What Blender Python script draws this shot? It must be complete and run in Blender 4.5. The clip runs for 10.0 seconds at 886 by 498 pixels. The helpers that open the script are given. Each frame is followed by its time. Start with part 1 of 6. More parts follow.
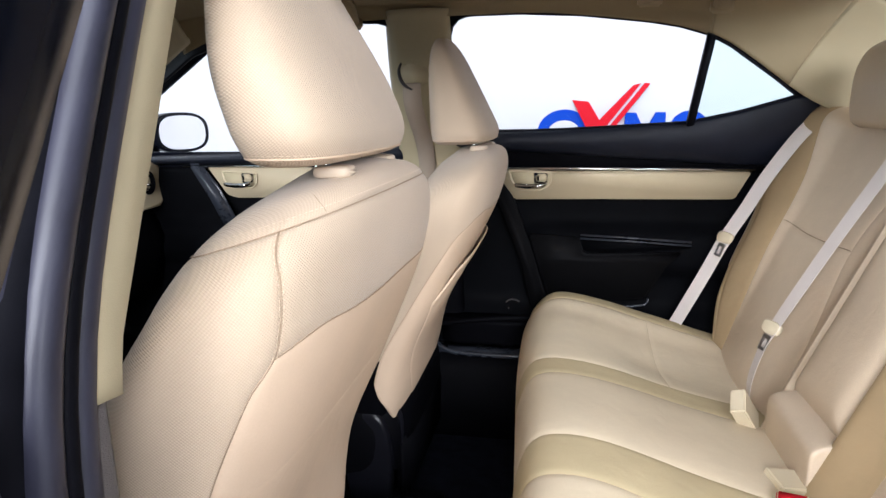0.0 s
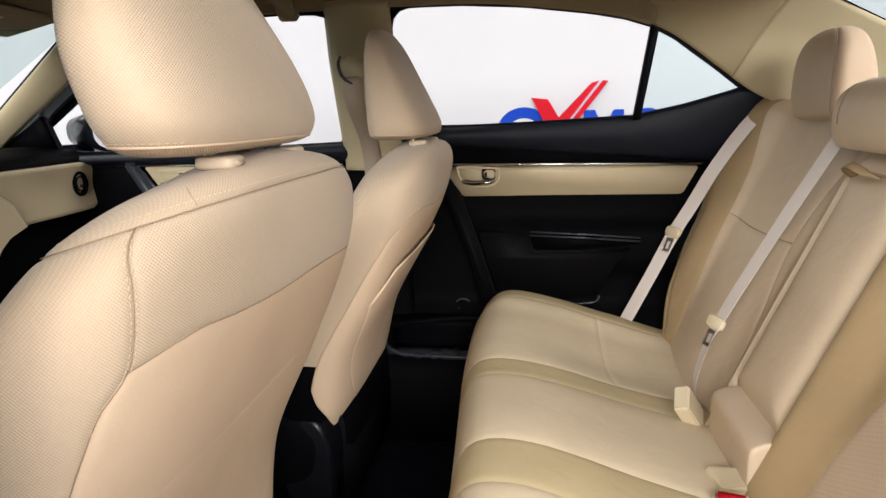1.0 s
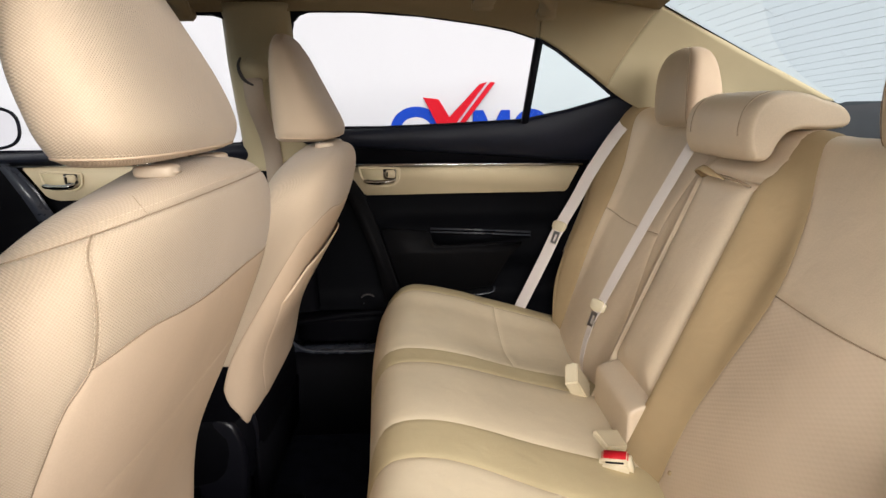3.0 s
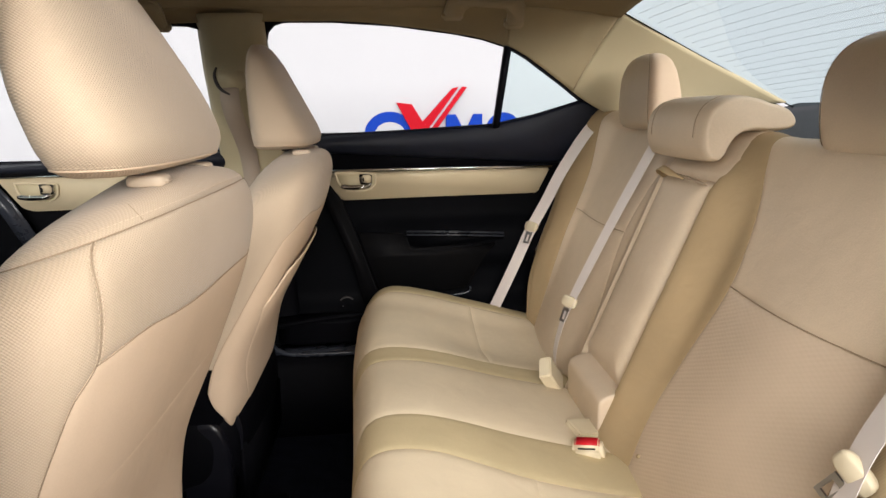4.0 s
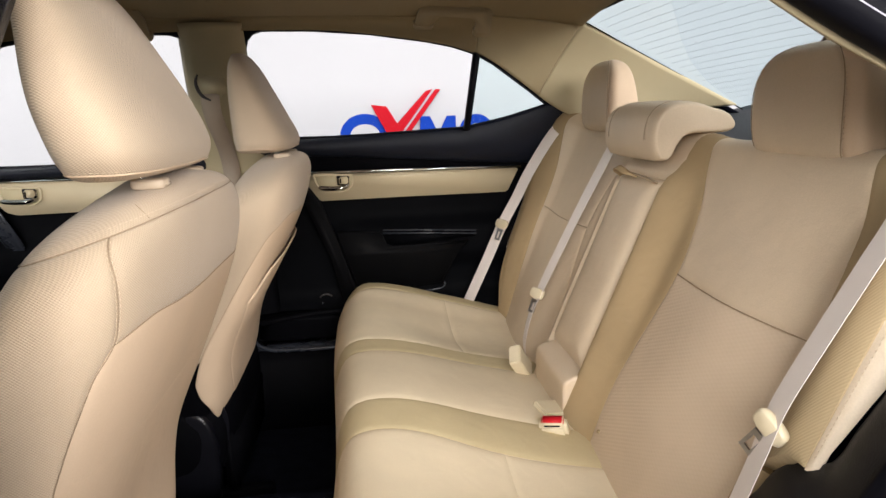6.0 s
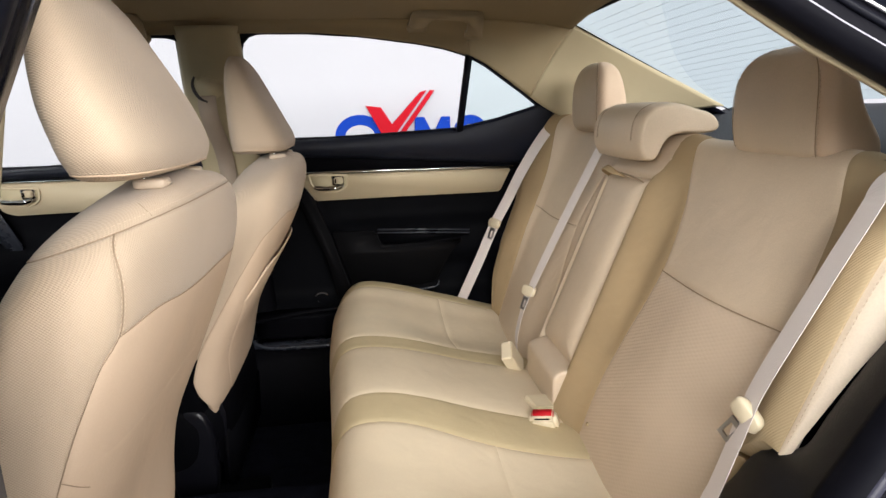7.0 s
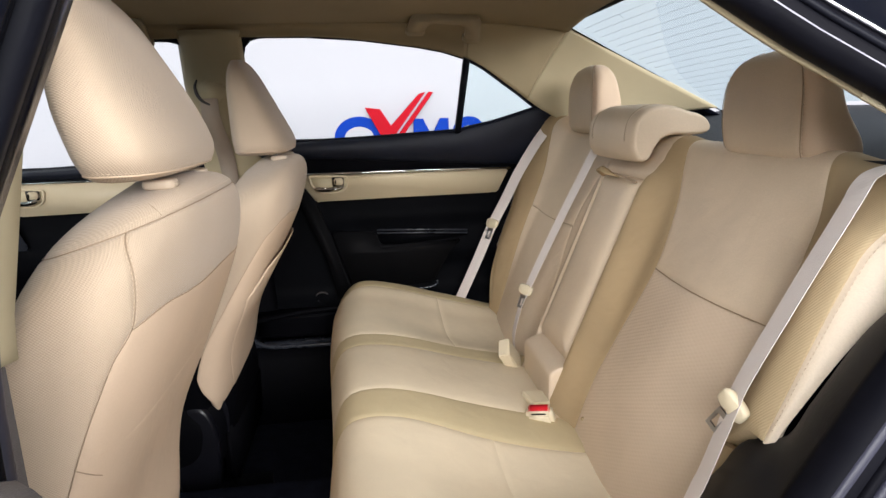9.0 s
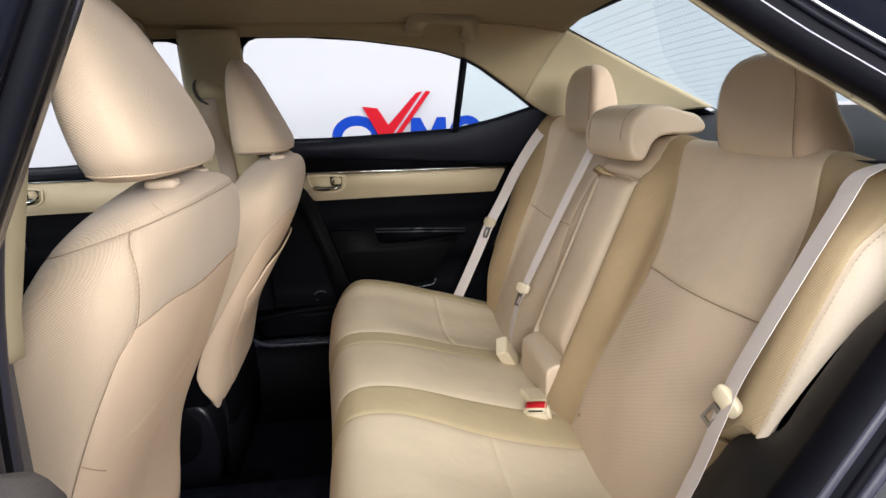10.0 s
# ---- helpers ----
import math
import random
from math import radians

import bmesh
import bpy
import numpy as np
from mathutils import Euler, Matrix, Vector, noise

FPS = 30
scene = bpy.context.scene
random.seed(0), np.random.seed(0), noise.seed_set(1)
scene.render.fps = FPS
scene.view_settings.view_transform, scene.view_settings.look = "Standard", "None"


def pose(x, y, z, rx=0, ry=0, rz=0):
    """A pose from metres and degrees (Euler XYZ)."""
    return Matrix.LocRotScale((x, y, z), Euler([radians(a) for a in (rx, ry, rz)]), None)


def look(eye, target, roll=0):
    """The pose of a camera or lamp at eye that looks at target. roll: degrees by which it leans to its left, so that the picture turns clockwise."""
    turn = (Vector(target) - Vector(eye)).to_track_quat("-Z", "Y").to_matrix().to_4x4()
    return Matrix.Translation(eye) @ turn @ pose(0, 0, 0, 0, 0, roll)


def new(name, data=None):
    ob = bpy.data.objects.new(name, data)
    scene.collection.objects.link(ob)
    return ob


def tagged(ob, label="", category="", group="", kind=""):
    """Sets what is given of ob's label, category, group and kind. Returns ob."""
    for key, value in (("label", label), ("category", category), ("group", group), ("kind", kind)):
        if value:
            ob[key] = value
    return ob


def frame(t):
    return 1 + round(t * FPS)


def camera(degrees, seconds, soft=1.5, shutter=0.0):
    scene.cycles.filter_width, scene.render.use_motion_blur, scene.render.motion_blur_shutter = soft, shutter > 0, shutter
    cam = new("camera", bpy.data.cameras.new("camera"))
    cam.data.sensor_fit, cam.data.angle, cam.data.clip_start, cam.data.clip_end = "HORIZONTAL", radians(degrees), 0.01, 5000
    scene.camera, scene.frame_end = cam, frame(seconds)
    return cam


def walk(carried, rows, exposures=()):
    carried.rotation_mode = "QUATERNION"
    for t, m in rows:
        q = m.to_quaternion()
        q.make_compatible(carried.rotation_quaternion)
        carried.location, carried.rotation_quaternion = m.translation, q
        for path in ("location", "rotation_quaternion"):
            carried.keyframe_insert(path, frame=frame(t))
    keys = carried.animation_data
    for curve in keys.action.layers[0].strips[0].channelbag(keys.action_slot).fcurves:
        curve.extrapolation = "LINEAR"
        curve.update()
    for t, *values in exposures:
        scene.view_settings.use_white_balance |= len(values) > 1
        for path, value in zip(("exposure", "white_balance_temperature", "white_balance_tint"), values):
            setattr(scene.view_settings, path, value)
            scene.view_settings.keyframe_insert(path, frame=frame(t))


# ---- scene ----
cam = camera(72.6, 10.0)
PATH = [
    (0, (0.076, -0.948, 1.133), (-0.293, 0.968, 0.693), -1.0),
    (0.3, (0.104, -0.920, 1.127), (-0.282, 0.994, 0.692), -1.4),
    (0.5, (0.125, -0.913, 1.126), (-0.256, 1.0, 0.687), -1.4),
    (0.7, (0.130, -0.898, 1.118), (-0.214, 1.025, 0.689), -1.6),
    (1, (0.131, -0.896, 1.118), (-0.145, 1.036, 0.678), -1.3),
    (1.5, (0.123, -0.909, 1.118), (-0.039, 1.034, 0.673), -1.3),
    (2, (0.119, -0.933, 1.123), (0.061, 1.015, 0.672), -1.0),
    (2.5, (0.111, -0.949, 1.13), (0.132, 0.997, 0.669), -0.5),
    (4, (0.102, -1.011, 1.141), (0.263, 0.931, 0.694), -1.2),
    (4.5, (0.102, -1.033, 1.143), (0.289, 0.906, 0.69), -1.4),
    (5, (0.1, -1.052, 1.146), (0.311, 0.884, 0.692), -1.4),
    (5.5, (0.1, -1.072, 1.148), (0.326, 0.864, 0.698), -1.5),
    (7, (0.102, -1.12, 1.151), (0.354, 0.814, 0.705), -1.6),
    (7.5, (0.104, -1.13, 1.151), (0.358, 0.804, 0.709), -1.7),
    (8, (0.103, -1.138, 1.152), (0.356, 0.798, 0.718), -1.7),
    (8.5, (0.101, -1.143, 1.153), (0.356, 0.792, 0.717), -1.6),
    (9, (0.1, -1.147, 1.153), (0.355, 0.787, 0.711), -1.7),
    (9.5, (0.098, -1.152, 1.153), (0.359, 0.781, 0.708), -1.7),
    (10, (0.097, -1.157, 1.155), (0.361, 0.775, 0.709), -1.7),
]
walk(cam, [(t, look(eye, target, roll)) for t, eye, target, roll in PATH],
     [(0.0, 0.28, 5750, 10), (0.3, 0.16, 5850, 10), (0.5, 0.08, 5950, 10), (0.85, 0.0, 6500, 10), (5.5, 0.0, 6500, 10), (7.0, 0.0, 6300, 10), (10.0, 0.0, 6100, 10)])

# ---- light ----
world = bpy.data.worlds.new("showroom_air")
scene.world = world
world.use_nodes = True
world.node_tree.nodes["Background"].inputs[0].default_value = (0.9, 0.95, 1.0, 1)
world.node_tree.nodes["Background"].inputs[1].default_value = 0.15


def ceiling_lamp(x, y, z, sx, sy, power, colour=(1.0, 0.97, 0.93)):
    data = bpy.data.lights.new("ceiling_light", "AREA")
    data.shape, data.size, data.size_y, data.energy, data.color = "RECTANGLE", sx, sy, power, colour
    ob = new("ceiling_light", data)
    ob.matrix_world = pose(x, y, z)
    return tagged(ob, "long white panel light, out of view, added under the showroom ceiling", "ceiling light", "ceiling lights")


# panels stay out of view; added and powered to balance walls and cabin
for lx, ly, power in ((0.2, -2.2, 58), (0.2, 1.9, 36), (4.2, 0.6, 60), (-3.7, 1.7, 55)):
    ceiling_lamp(lx, ly, 3.38, 3.2, 1.0, power)
# broad fill light added behind the camera, where no window is known
near_fill = bpy.data.lights.new("near_fill_light", "AREA")
near_fill.shape, near_fill.size, near_fill.size_y, near_fill.energy, near_fill.color = "RECTANGLE", 12.0, 3.0, 2150, (1.0, 0.96, 0.92)
tagged(new("near_fill_light", near_fill), "broad soft fill light added out of view on the near side", "daylight").matrix_world = look((0.95, -7.4, 3.3), (0.75, 0, 1.2))

# second fill light, added ahead of the car to lift pillars and seats
front_fill = bpy.data.lights.new("front_fill_light", "AREA")
front_fill.shape, front_fill.size, front_fill.size_y, front_fill.energy, front_fill.color = "RECTANGLE", 5.5, 2.6, 95, (0.92, 1.0, 1.0)
tagged(new("front_fill_light", front_fill), "pale fill light added out of view ahead of the car", "daylight").matrix_world = look((-6.9, -0.4, 1.8), (0, -0.4, 1.6))


# ---- materials ----
def material(name, colour, rough=0.6, metal=0.0, vary=0.12, vary_scale=9.0, grain=None, grain_size=900.0, bump=0.0,
             coat=0.0, sheen=0.0, spec=0.5, second=None, wrinkle=0.0):
    """Principled surface: large soft stains, fine grain and relief, all in metres of the object."""
    m = bpy.data.materials.new(name)
    m.use_nodes = True
    nt = m.node_tree
    n, l = nt.nodes, nt.links
    p = n["Principled BSDF"]
    p.inputs["Roughness"].default_value = rough
    p.inputs["Metallic"].default_value = metal
    p.inputs["Coat Weight"].default_value = coat
    p.inputs["Sheen Weight"].default_value = sheen
    p.inputs["Specular IOR Level"].default_value = spec
    co = n.new("ShaderNodeTexCoord")
    big = n.new("ShaderNodeTexNoise")
    big.inputs["Scale"].default_value, big.inputs["Detail"].default_value = vary_scale, 5
    l.new(co.outputs["Object"], big.inputs["Vector"])
    mix = n.new("ShaderNodeMix")
    mix.data_type = "RGBA"
    dark = second or tuple(c * (1 - vary) for c in colour[:3]) + (1,)
    mix.inputs[6].default_value, mix.inputs[7].default_value = dark, colour
    ramp = n.new("ShaderNodeMapRange")
    ramp.inputs[1].default_value, ramp.inputs[2].default_value = 0.3, 0.65
    l.new(big.outputs["Fac"], ramp.inputs[0])
    l.new(ramp.outputs[0], mix.inputs[0])
    l.new(mix.outputs[2], p.inputs["Base Color"])
    rr = n.new("ShaderNodeMapRange")
    rr.inputs[3].default_value, rr.inputs[4].default_value = max(0.0, rough - 0.06), min(1.0, rough + 0.06)
    l.new(big.outputs["Fac"], rr.inputs[0])
    l.new(rr.outputs[0], p.inputs["Roughness"])
    height = None
    if grain == "noise":
        t = n.new("ShaderNodeTexNoise")
        t.inputs["Scale"].default_value, t.inputs["Detail"].default_value = grain_size, 3
        l.new(co.outputs["Object"], t.inputs["Vector"])
        height = t.outputs["Fac"]
    elif grain == "pebble":
        t = n.new("ShaderNodeTexVoronoi")
        t.inputs["Scale"].default_value = grain_size
        l.new(co.outputs["Object"], t.inputs["Vector"])
        height = t.outputs["Distance"]
    elif grain in ("weave", "dimple"):
        sep = n.new("ShaderNodeSeparateXYZ")
        l.new(co.outputs["Object"], sep.inputs[0])
        around = n.new("ShaderNodeMath")
        l.new(sep.outputs[0], around.inputs[0])
        l.new(sep.outputs[1], around.inputs[1])
        waves = []
        for source, scale in ((around.outputs[0] if grain == "weave" else sep.outputs[1], 1.0 if grain == "weave" else 0.6), (sep.outputs[2], 1.25)):
            k = n.new("ShaderNodeMath")
            k.operation = "MULTIPLY"
            k.inputs[1].default_value = grain_size * scale
            l.new(source, k.inputs[0])
            w = n.new("ShaderNodeMath")
            w.operation = "SINE"
            l.new(k.outputs[0], w.inputs[0])
            waves.append(w.outputs[0])
        a = n.new("ShaderNodeMath")
        a.operation = "MULTIPLY"
        l.new(waves[0], a.inputs[0])
        l.new(waves[1], a.inputs[1])
        height = a.outputs[0]
    elif grain == "rib":
        dot = n.new("ShaderNodeVectorMath")
        dot.operation = "DOT_PRODUCT"
        dot.inputs[1].default_value = (0.2 * grain_size, 0.80 * grain_size, 0.50 * grain_size)
        l.new(co.outputs["Object"], dot.inputs[0])
        w = n.new("ShaderNodeMath")
        w.operation = "SINE"
        l.new(dot.outputs["Value"], w.inputs[0])
        height = w.outputs[0]
    if height is not None and bump:
        b = n.new("ShaderNodeBump")
        b.inputs["Strength"].default_value, b.inputs["Distance"].default_value = abs(bump), 0.001 if bump > 0 else -0.001
        l.new(height, b.inputs["Height"])
        l.new(b.outputs[0], p.inputs["Normal"])
        if wrinkle:
            soft = n.new("ShaderNodeTexNoise")
            soft.inputs["Scale"].default_value, soft.inputs["Detail"].default_value, soft.inputs["Distortion"].default_value = 22, 4, 0.6
            l.new(co.outputs["Object"], soft.inputs["Vector"])
            fold = n.new("ShaderNodeBump")
            fold.inputs["Strength"].default_value, fold.inputs["Distance"].default_value = wrinkle, 0.006
            l.new(soft.outputs["Fac"], fold.inputs["Height"])
            l.new(fold.outputs[0], b.inputs["Normal"])
        if grain in ("weave", "rib", "dimple") or wrinkle:
            # threads: the hollows of the cloth are a little darker in colour
            mr = n.new("ShaderNodeMapRange")
            mr.inputs[1].default_value, mr.inputs[2].default_value = (-1, 1) if grain in ("weave", "rib", "dimple") else (0.25, 0.75)
            mr.inputs[3].default_value, mr.inputs[4].default_value = (0.87, 1.04) if grain == "weave" else (0.965, 1.01)
            l.new(height, mr.inputs[0])
            mul = n.new("ShaderNodeMix")
            mul.data_type, mul.blend_type = "RGBA", "MULTIPLY"
            mul.inputs[0].default_value = 1
            l.new(mix.outputs[2], mul.inputs[6])
            l.new(mr.outputs[0], mul.inputs[7])
            l.new(mul.outputs[2], p.inputs["Base Color"])
    return m


def glass(name, tint, bend=1.35):
    m = bpy.data.materials.new(name)
    m.use_nodes = True
    n, l = m.node_tree.nodes, m.node_tree.links
    n.remove(n["Principled BSDF"])
    clear, gloss, mixer, fres = (n.new(k) for k in ("ShaderNodeBsdfTransparent", "ShaderNodeBsdfGlossy", "ShaderNodeMixShader", "ShaderNodeFresnel"))
    clear.inputs[0].default_value = (*tint, 1)
    gloss.inputs["Roughness"].default_value = 0.02
    fres.inputs[0].default_value = bend
    l.new(fres.outputs[0], mixer.inputs[0])
    l.new(clear.outputs[0], mixer.inputs[1])
    l.new(gloss.outputs[0], mixer.inputs[2])
    l.new(mixer.outputs[0], n["Material Output"].inputs[0])
    return m


BEIGE = (0.546, 0.427, 0.308, 1)
M_WEAVE = material("beige_woven_cloth", BEIGE, 0.85, grain="weave", grain_size=1750, bump=0.38, vary=0.1, vary_scale=6, sheen=0.15, spec=0.25, wrinkle=0.25)
M_CLOTH = material("beige_smooth_cloth", (0.62, 0.47, 0.335, 1), 0.62, grain="noise", grain_size=520, bump=0.12, vary=0.1, vary_scale=7, spec=0.3, wrinkle=0.25)
M_DIMPLE = material("beige_dimpled_leather", (0.60, 0.477, 0.35, 1), 0.5, grain="dimple", grain_size=780, bump=0.16, vary=0.1, vary_scale=8, spec=0.4, wrinkle=0.25)
M_LEATHER = material("beige_leather", (0.63, 0.507, 0.367, 1), 0.5, grain="pebble", grain_size=480, bump=0.15, vary=0.1, vary_scale=8, spec=0.4, wrinkle=0.25)
M_CUSHION = material("cream_seat_cloth", (0.665, 0.56, 0.40, 1), 0.7, grain="noise", grain_size=480, bump=0.15, vary=0.1, vary_scale=7, spec=0.3, wrinkle=0.20)
# brighter copy of the leather: daylight on the near bolster edge, as colour
M_LIT_LEATHER = material("lit_cream_leather", (0.74, 0.62, 0.475, 1), 0.5, grain="pebble", grain_size=480, bump=0.12, vary=0.08, vary_scale=8, spec=0.4, wrinkle=0.2)
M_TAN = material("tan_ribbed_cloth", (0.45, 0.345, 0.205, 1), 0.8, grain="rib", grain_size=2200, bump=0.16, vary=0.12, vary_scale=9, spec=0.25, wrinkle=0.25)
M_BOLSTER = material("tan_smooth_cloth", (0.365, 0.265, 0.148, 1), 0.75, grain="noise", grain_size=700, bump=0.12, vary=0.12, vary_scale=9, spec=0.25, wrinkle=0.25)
M_BAND = material("olive_cream_cloth", (0.53, 0.435, 0.265, 1), 0.75, grain="noise", grain_size=480, bump=0.15, vary=0.1, spec=0.25, wrinkle=0.20)
M_TRIM = material("beige_hard_trim", (0.56, 0.47, 0.315, 1), 0.45, grain="pebble", grain_size=900, bump=0.12, vary=0.06, spec=0.45)
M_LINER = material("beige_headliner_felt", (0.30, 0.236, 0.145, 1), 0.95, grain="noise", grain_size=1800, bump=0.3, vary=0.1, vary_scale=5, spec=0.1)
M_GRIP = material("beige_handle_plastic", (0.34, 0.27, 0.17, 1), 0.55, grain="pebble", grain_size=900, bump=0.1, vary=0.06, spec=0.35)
M_PILLAR = material("beige_pillar_trim", (0.48, 0.41, 0.265, 1), 0.6, grain="pebble", grain_size=1100, bump=0.1, vary=0.08, spec=0.35)
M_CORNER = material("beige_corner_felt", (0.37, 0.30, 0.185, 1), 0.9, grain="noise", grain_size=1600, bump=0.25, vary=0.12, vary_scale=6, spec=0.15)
M_BLACK = material("black_grained_plastic", (0.003, 0.003, 0.0042, 1), 0.5, grain="pebble", grain_size=900, bump=0.3, vary=0.3, spec=0.028)
M_SOFT = material("black_soft_vinyl", (0.003, 0.0032, 0.0042, 1), 0.5, grain="pebble", grain_size=800, bump=0.3, vary=0.25, spec=0.022)
M_CARPET = material("black_carpet", (0.009, 0.010, 0.016, 1), 0.98, grain="noise", grain_size=700, bump=0.9, vary=0.4, vary_scale=30, spec=0.0)
M_PAINT = material("black_car_paint", (0.006, 0.007, 0.012, 1), 0.2, coat=0.0, spec=0.12, vary=0.2, vary_scale=20, grain="noise", grain_size=60, bump=0.02)
M_RUBBER = material("black_door_rubber", (0.006, 0.0065, 0.011, 1), 0.5, vary=0.25, vary_scale=30, grain="noise", grain_size=400, bump=0.1, spec=0.12)
M_GREY = material("grey_brown_plastic", (0.105, 0.092, 0.088, 1), 0.6, grain="pebble", grain_size=900, bump=0.35, vary=0.15, spec=0.4)
# dark vinyl tinted blue-grey: part of the roll's sheen is in the colour
M_ROLL = material("blue_grey_sheen_vinyl", (0.0085, 0.0105, 0.019, 1), 0.45, grain="pebble", grain_size=700, bump=0.35, vary=0.25, vary_scale=14, spec=0.22)
M_ARM = material("dark_grey_door_vinyl", (0.0048, 0.0048, 0.0056, 1), 0.6, grain="pebble", grain_size=900, bump=0.3, vary=0.2, spec=0.07)
# lilac grey holds the reflection streaks of the glossy black seal
M_STREAK = material("lilac_reflection_streak", (0.16, 0.15, 0.20, 1), 0.3, vary=0.2, vary_scale=20, spec=0.8)
M_FOOT = material("dark_grey_plastic", (0.045, 0.040, 0.040, 1), 0.6, grain="pebble", grain_size=900, bump=0.3, vary=0.15, spec=0.3)
M_SEAL = material("black_door_seal", (0.005, 0.005, 0.0075, 1), 0.5, vary=0.25, vary_scale=30, grain="noise", grain_size=400, bump=0.1, spec=0.045)
# seal rubber with its bluish sheen put into the base colour
M_SHEEN_RIB = material("blue_grey_sheen_rib", (0.030, 0.030, 0.048, 1), 0.42, vary=0.3, vary_scale=18, grain="noise", grain_size=300, bump=0.08, spec=0.4)
M_SHELF = material("slate_shelf_felt", (0.034, 0.037, 0.044, 1), 0.85, grain="noise", grain_size=900, bump=0.4, vary=0.2, vary_scale=12, spec=0.2)
M_COVER = material("black_satin_plastic", (0.006, 0.006, 0.009, 1), 0.32, vary=0.2, vary_scale=20, spec=0.3)
M_QUARTER = material("charcoal_grained_plastic", (0.009, 0.009, 0.0105, 1), 0.55, grain="pebble", grain_size=700, bump=0.35, vary=0.2, spec=0.18)
# blue-grey of the satin door pull; elsewhere it paints edge highlights
M_TRIM_SHEEN = material("blue_grey_trim_and_sheen", (0.03, 0.034, 0.045, 1), 0.28, vary=0.2, vary_scale=25, spec=0.5)
M_CHROME = material("satin_chrome", (0.75, 0.75, 0.76, 1), 0.16, metal=1.0, vary=0.08)
M_STEEL = material("belt_tongue_steel", (0.42, 0.42, 0.43, 1), 0.32, metal=1.0, vary=0.15)
M_WEB = material("pale_belt_webbing", (0.79, 0.72, 0.68, 1), 0.65, grain="noise", grain_size=2500, bump=0.15, vary=0.05, spec=0.2)
M_GUIDE = material("beige_guide_plastic", (0.60, 0.49, 0.37, 1), 0.45, vary=0.06, spec=0.35)
# darker copy of the belt webbing; the pillar's shade is in its colour
M_SHADED_WEB = material("shaded_belt_webbing", (0.36, 0.295, 0.235, 1), 0.6, grain="noise", grain_size=2500, bump=0.15, vary=0.08, spec=0.3)
M_BELTPLASTIC = material("cream_belt_plastic", (0.66, 0.57, 0.40, 1), 0.35, vary=0.06)
M_RED = material("red_release_button", (0.50, 0.012, 0.02, 1), 0.45, vary=0.1, spec=0.15)
M_THREAD = material("pale_sewing_thread", (0.64, 0.51, 0.37, 1), 0.8, vary=0.05)
M_SEAM = material("dark_seam_fold", (0.34, 0.25, 0.165, 1), 0.9, vary=0.2)
M_ROOM = material("grey_showroom_wall", (0.30, 0.29, 0.28, 1), 0.7, vary=0.06, vary_scale=1.5, grain="noise", grain_size=200, bump=0.05)
M_WALL = material("white_showroom_wall", (0.465, 0.46, 0.49, 1), 0.7, vary=0.03, vary_scale=1.5, grain="noise", grain_size=200, bump=0.05)
M_CEIL = material("white_ceiling_paint", (0.6, 0.6, 0.6, 1), 0.8, vary=0.05)
M_FLOOR = material("grey_floor_tile", (0.42, 0.42, 0.43, 1), 0.25, vary=0.08, vary_scale=2)
M_BLUE = material("blue_sign_face", (0.008, 0.045, 0.36, 1), 0.6, vary=0.05, spec=0.05)
M_SIGNRED = material("red_sign_face", (0.45, 0.008, 0.018, 1), 0.6, vary=0.05, spec=0.05)
M_SHADOWGREY = material("sign_shadow_grey", (0.5, 0.45, 0.52, 1), 0.5, vary=0.05)
M_GLASS = glass("clear_side_glass", (0.97, 0.985, 0.98), 1.12)
M_QGLASS = glass("green_tinted_quarter_glass", (0.80, 0.92, 0.92))
M_RGLASS = glass("green_tinted_rear_glass", (0.74, 0.87, 0.89))
M_SCREEN = glass("pale_green_windscreen", (0.64, 0.75, 0.73), 1.06)
M_MIRROR = material("mirror_silver", (0.9, 0.9, 0.92, 1), 0.02, metal=1.0, vary=0.02)
M_WIRE = material("brown_heater_wire", (0.35, 0.38, 0.40, 1), 0.6, vary=0.1)


# ---- mesh helpers ----
def link(name, bm, mat, parent=None, label="", smooth=True):
    me = bpy.data.meshes.new(name)
    bm.to_mesh(me)
    bm.free()
    me.materials.append(mat)
    if smooth:
        for f in me.polygons:
            f.use_smooth = True
    ob = new(name, me)
    if parent is not None:
        ob.parent = parent
    if label:
        ob["label"] = label
    return ob


def part(name, bm, mat, parent, label="", smooth=True):
    return link(name, bm, mat, parent, label, smooth)


def thing(name, label, category, group="", kind=""):
    return tagged(new(name), label, category, group, kind)


def lerp(a, b, t):
    return a + (b - a) * t


def step(a, b, t):
    k = min(1.0, max(0.0, (t - a) / (b - a)))
    return k * k * (3 - 2 * k)


def table(points):
    """A smooth function through (t, value) pairs; values may be tuples."""
    ts = [p[0] for p in points]
    vs = np.array([np.atleast_1d(p[1]) for p in points], float)

    def f(t):
        t = min(max(t, ts[0]), ts[-1])
        i = max(0, min(len(ts) - 2, int(np.searchsorted(ts, t, side="right")) - 1))
        h = ts[i + 1] - ts[i]
        k = (t - ts[i]) / h
        m0 = (vs[i + 1] - vs[i - 1]) / (ts[i + 1] - ts[i - 1]) * h if i else (vs[1] - vs[0])
        m1 = (vs[i + 2] - vs[i]) / (ts[i + 2] - ts[i]) * h if i + 2 < len(ts) else (vs[i + 1] - vs[i])
        v = (2 * k ** 3 - 3 * k ** 2 + 1) * vs[i] + (k ** 3 - 2 * k ** 2 + k) * m0 + (3 * k ** 2 - 2 * k ** 3) * vs[i + 1] + (k ** 3 - k ** 2) * m1
        return float(v[0]) if len(v) == 1 else v
    return f


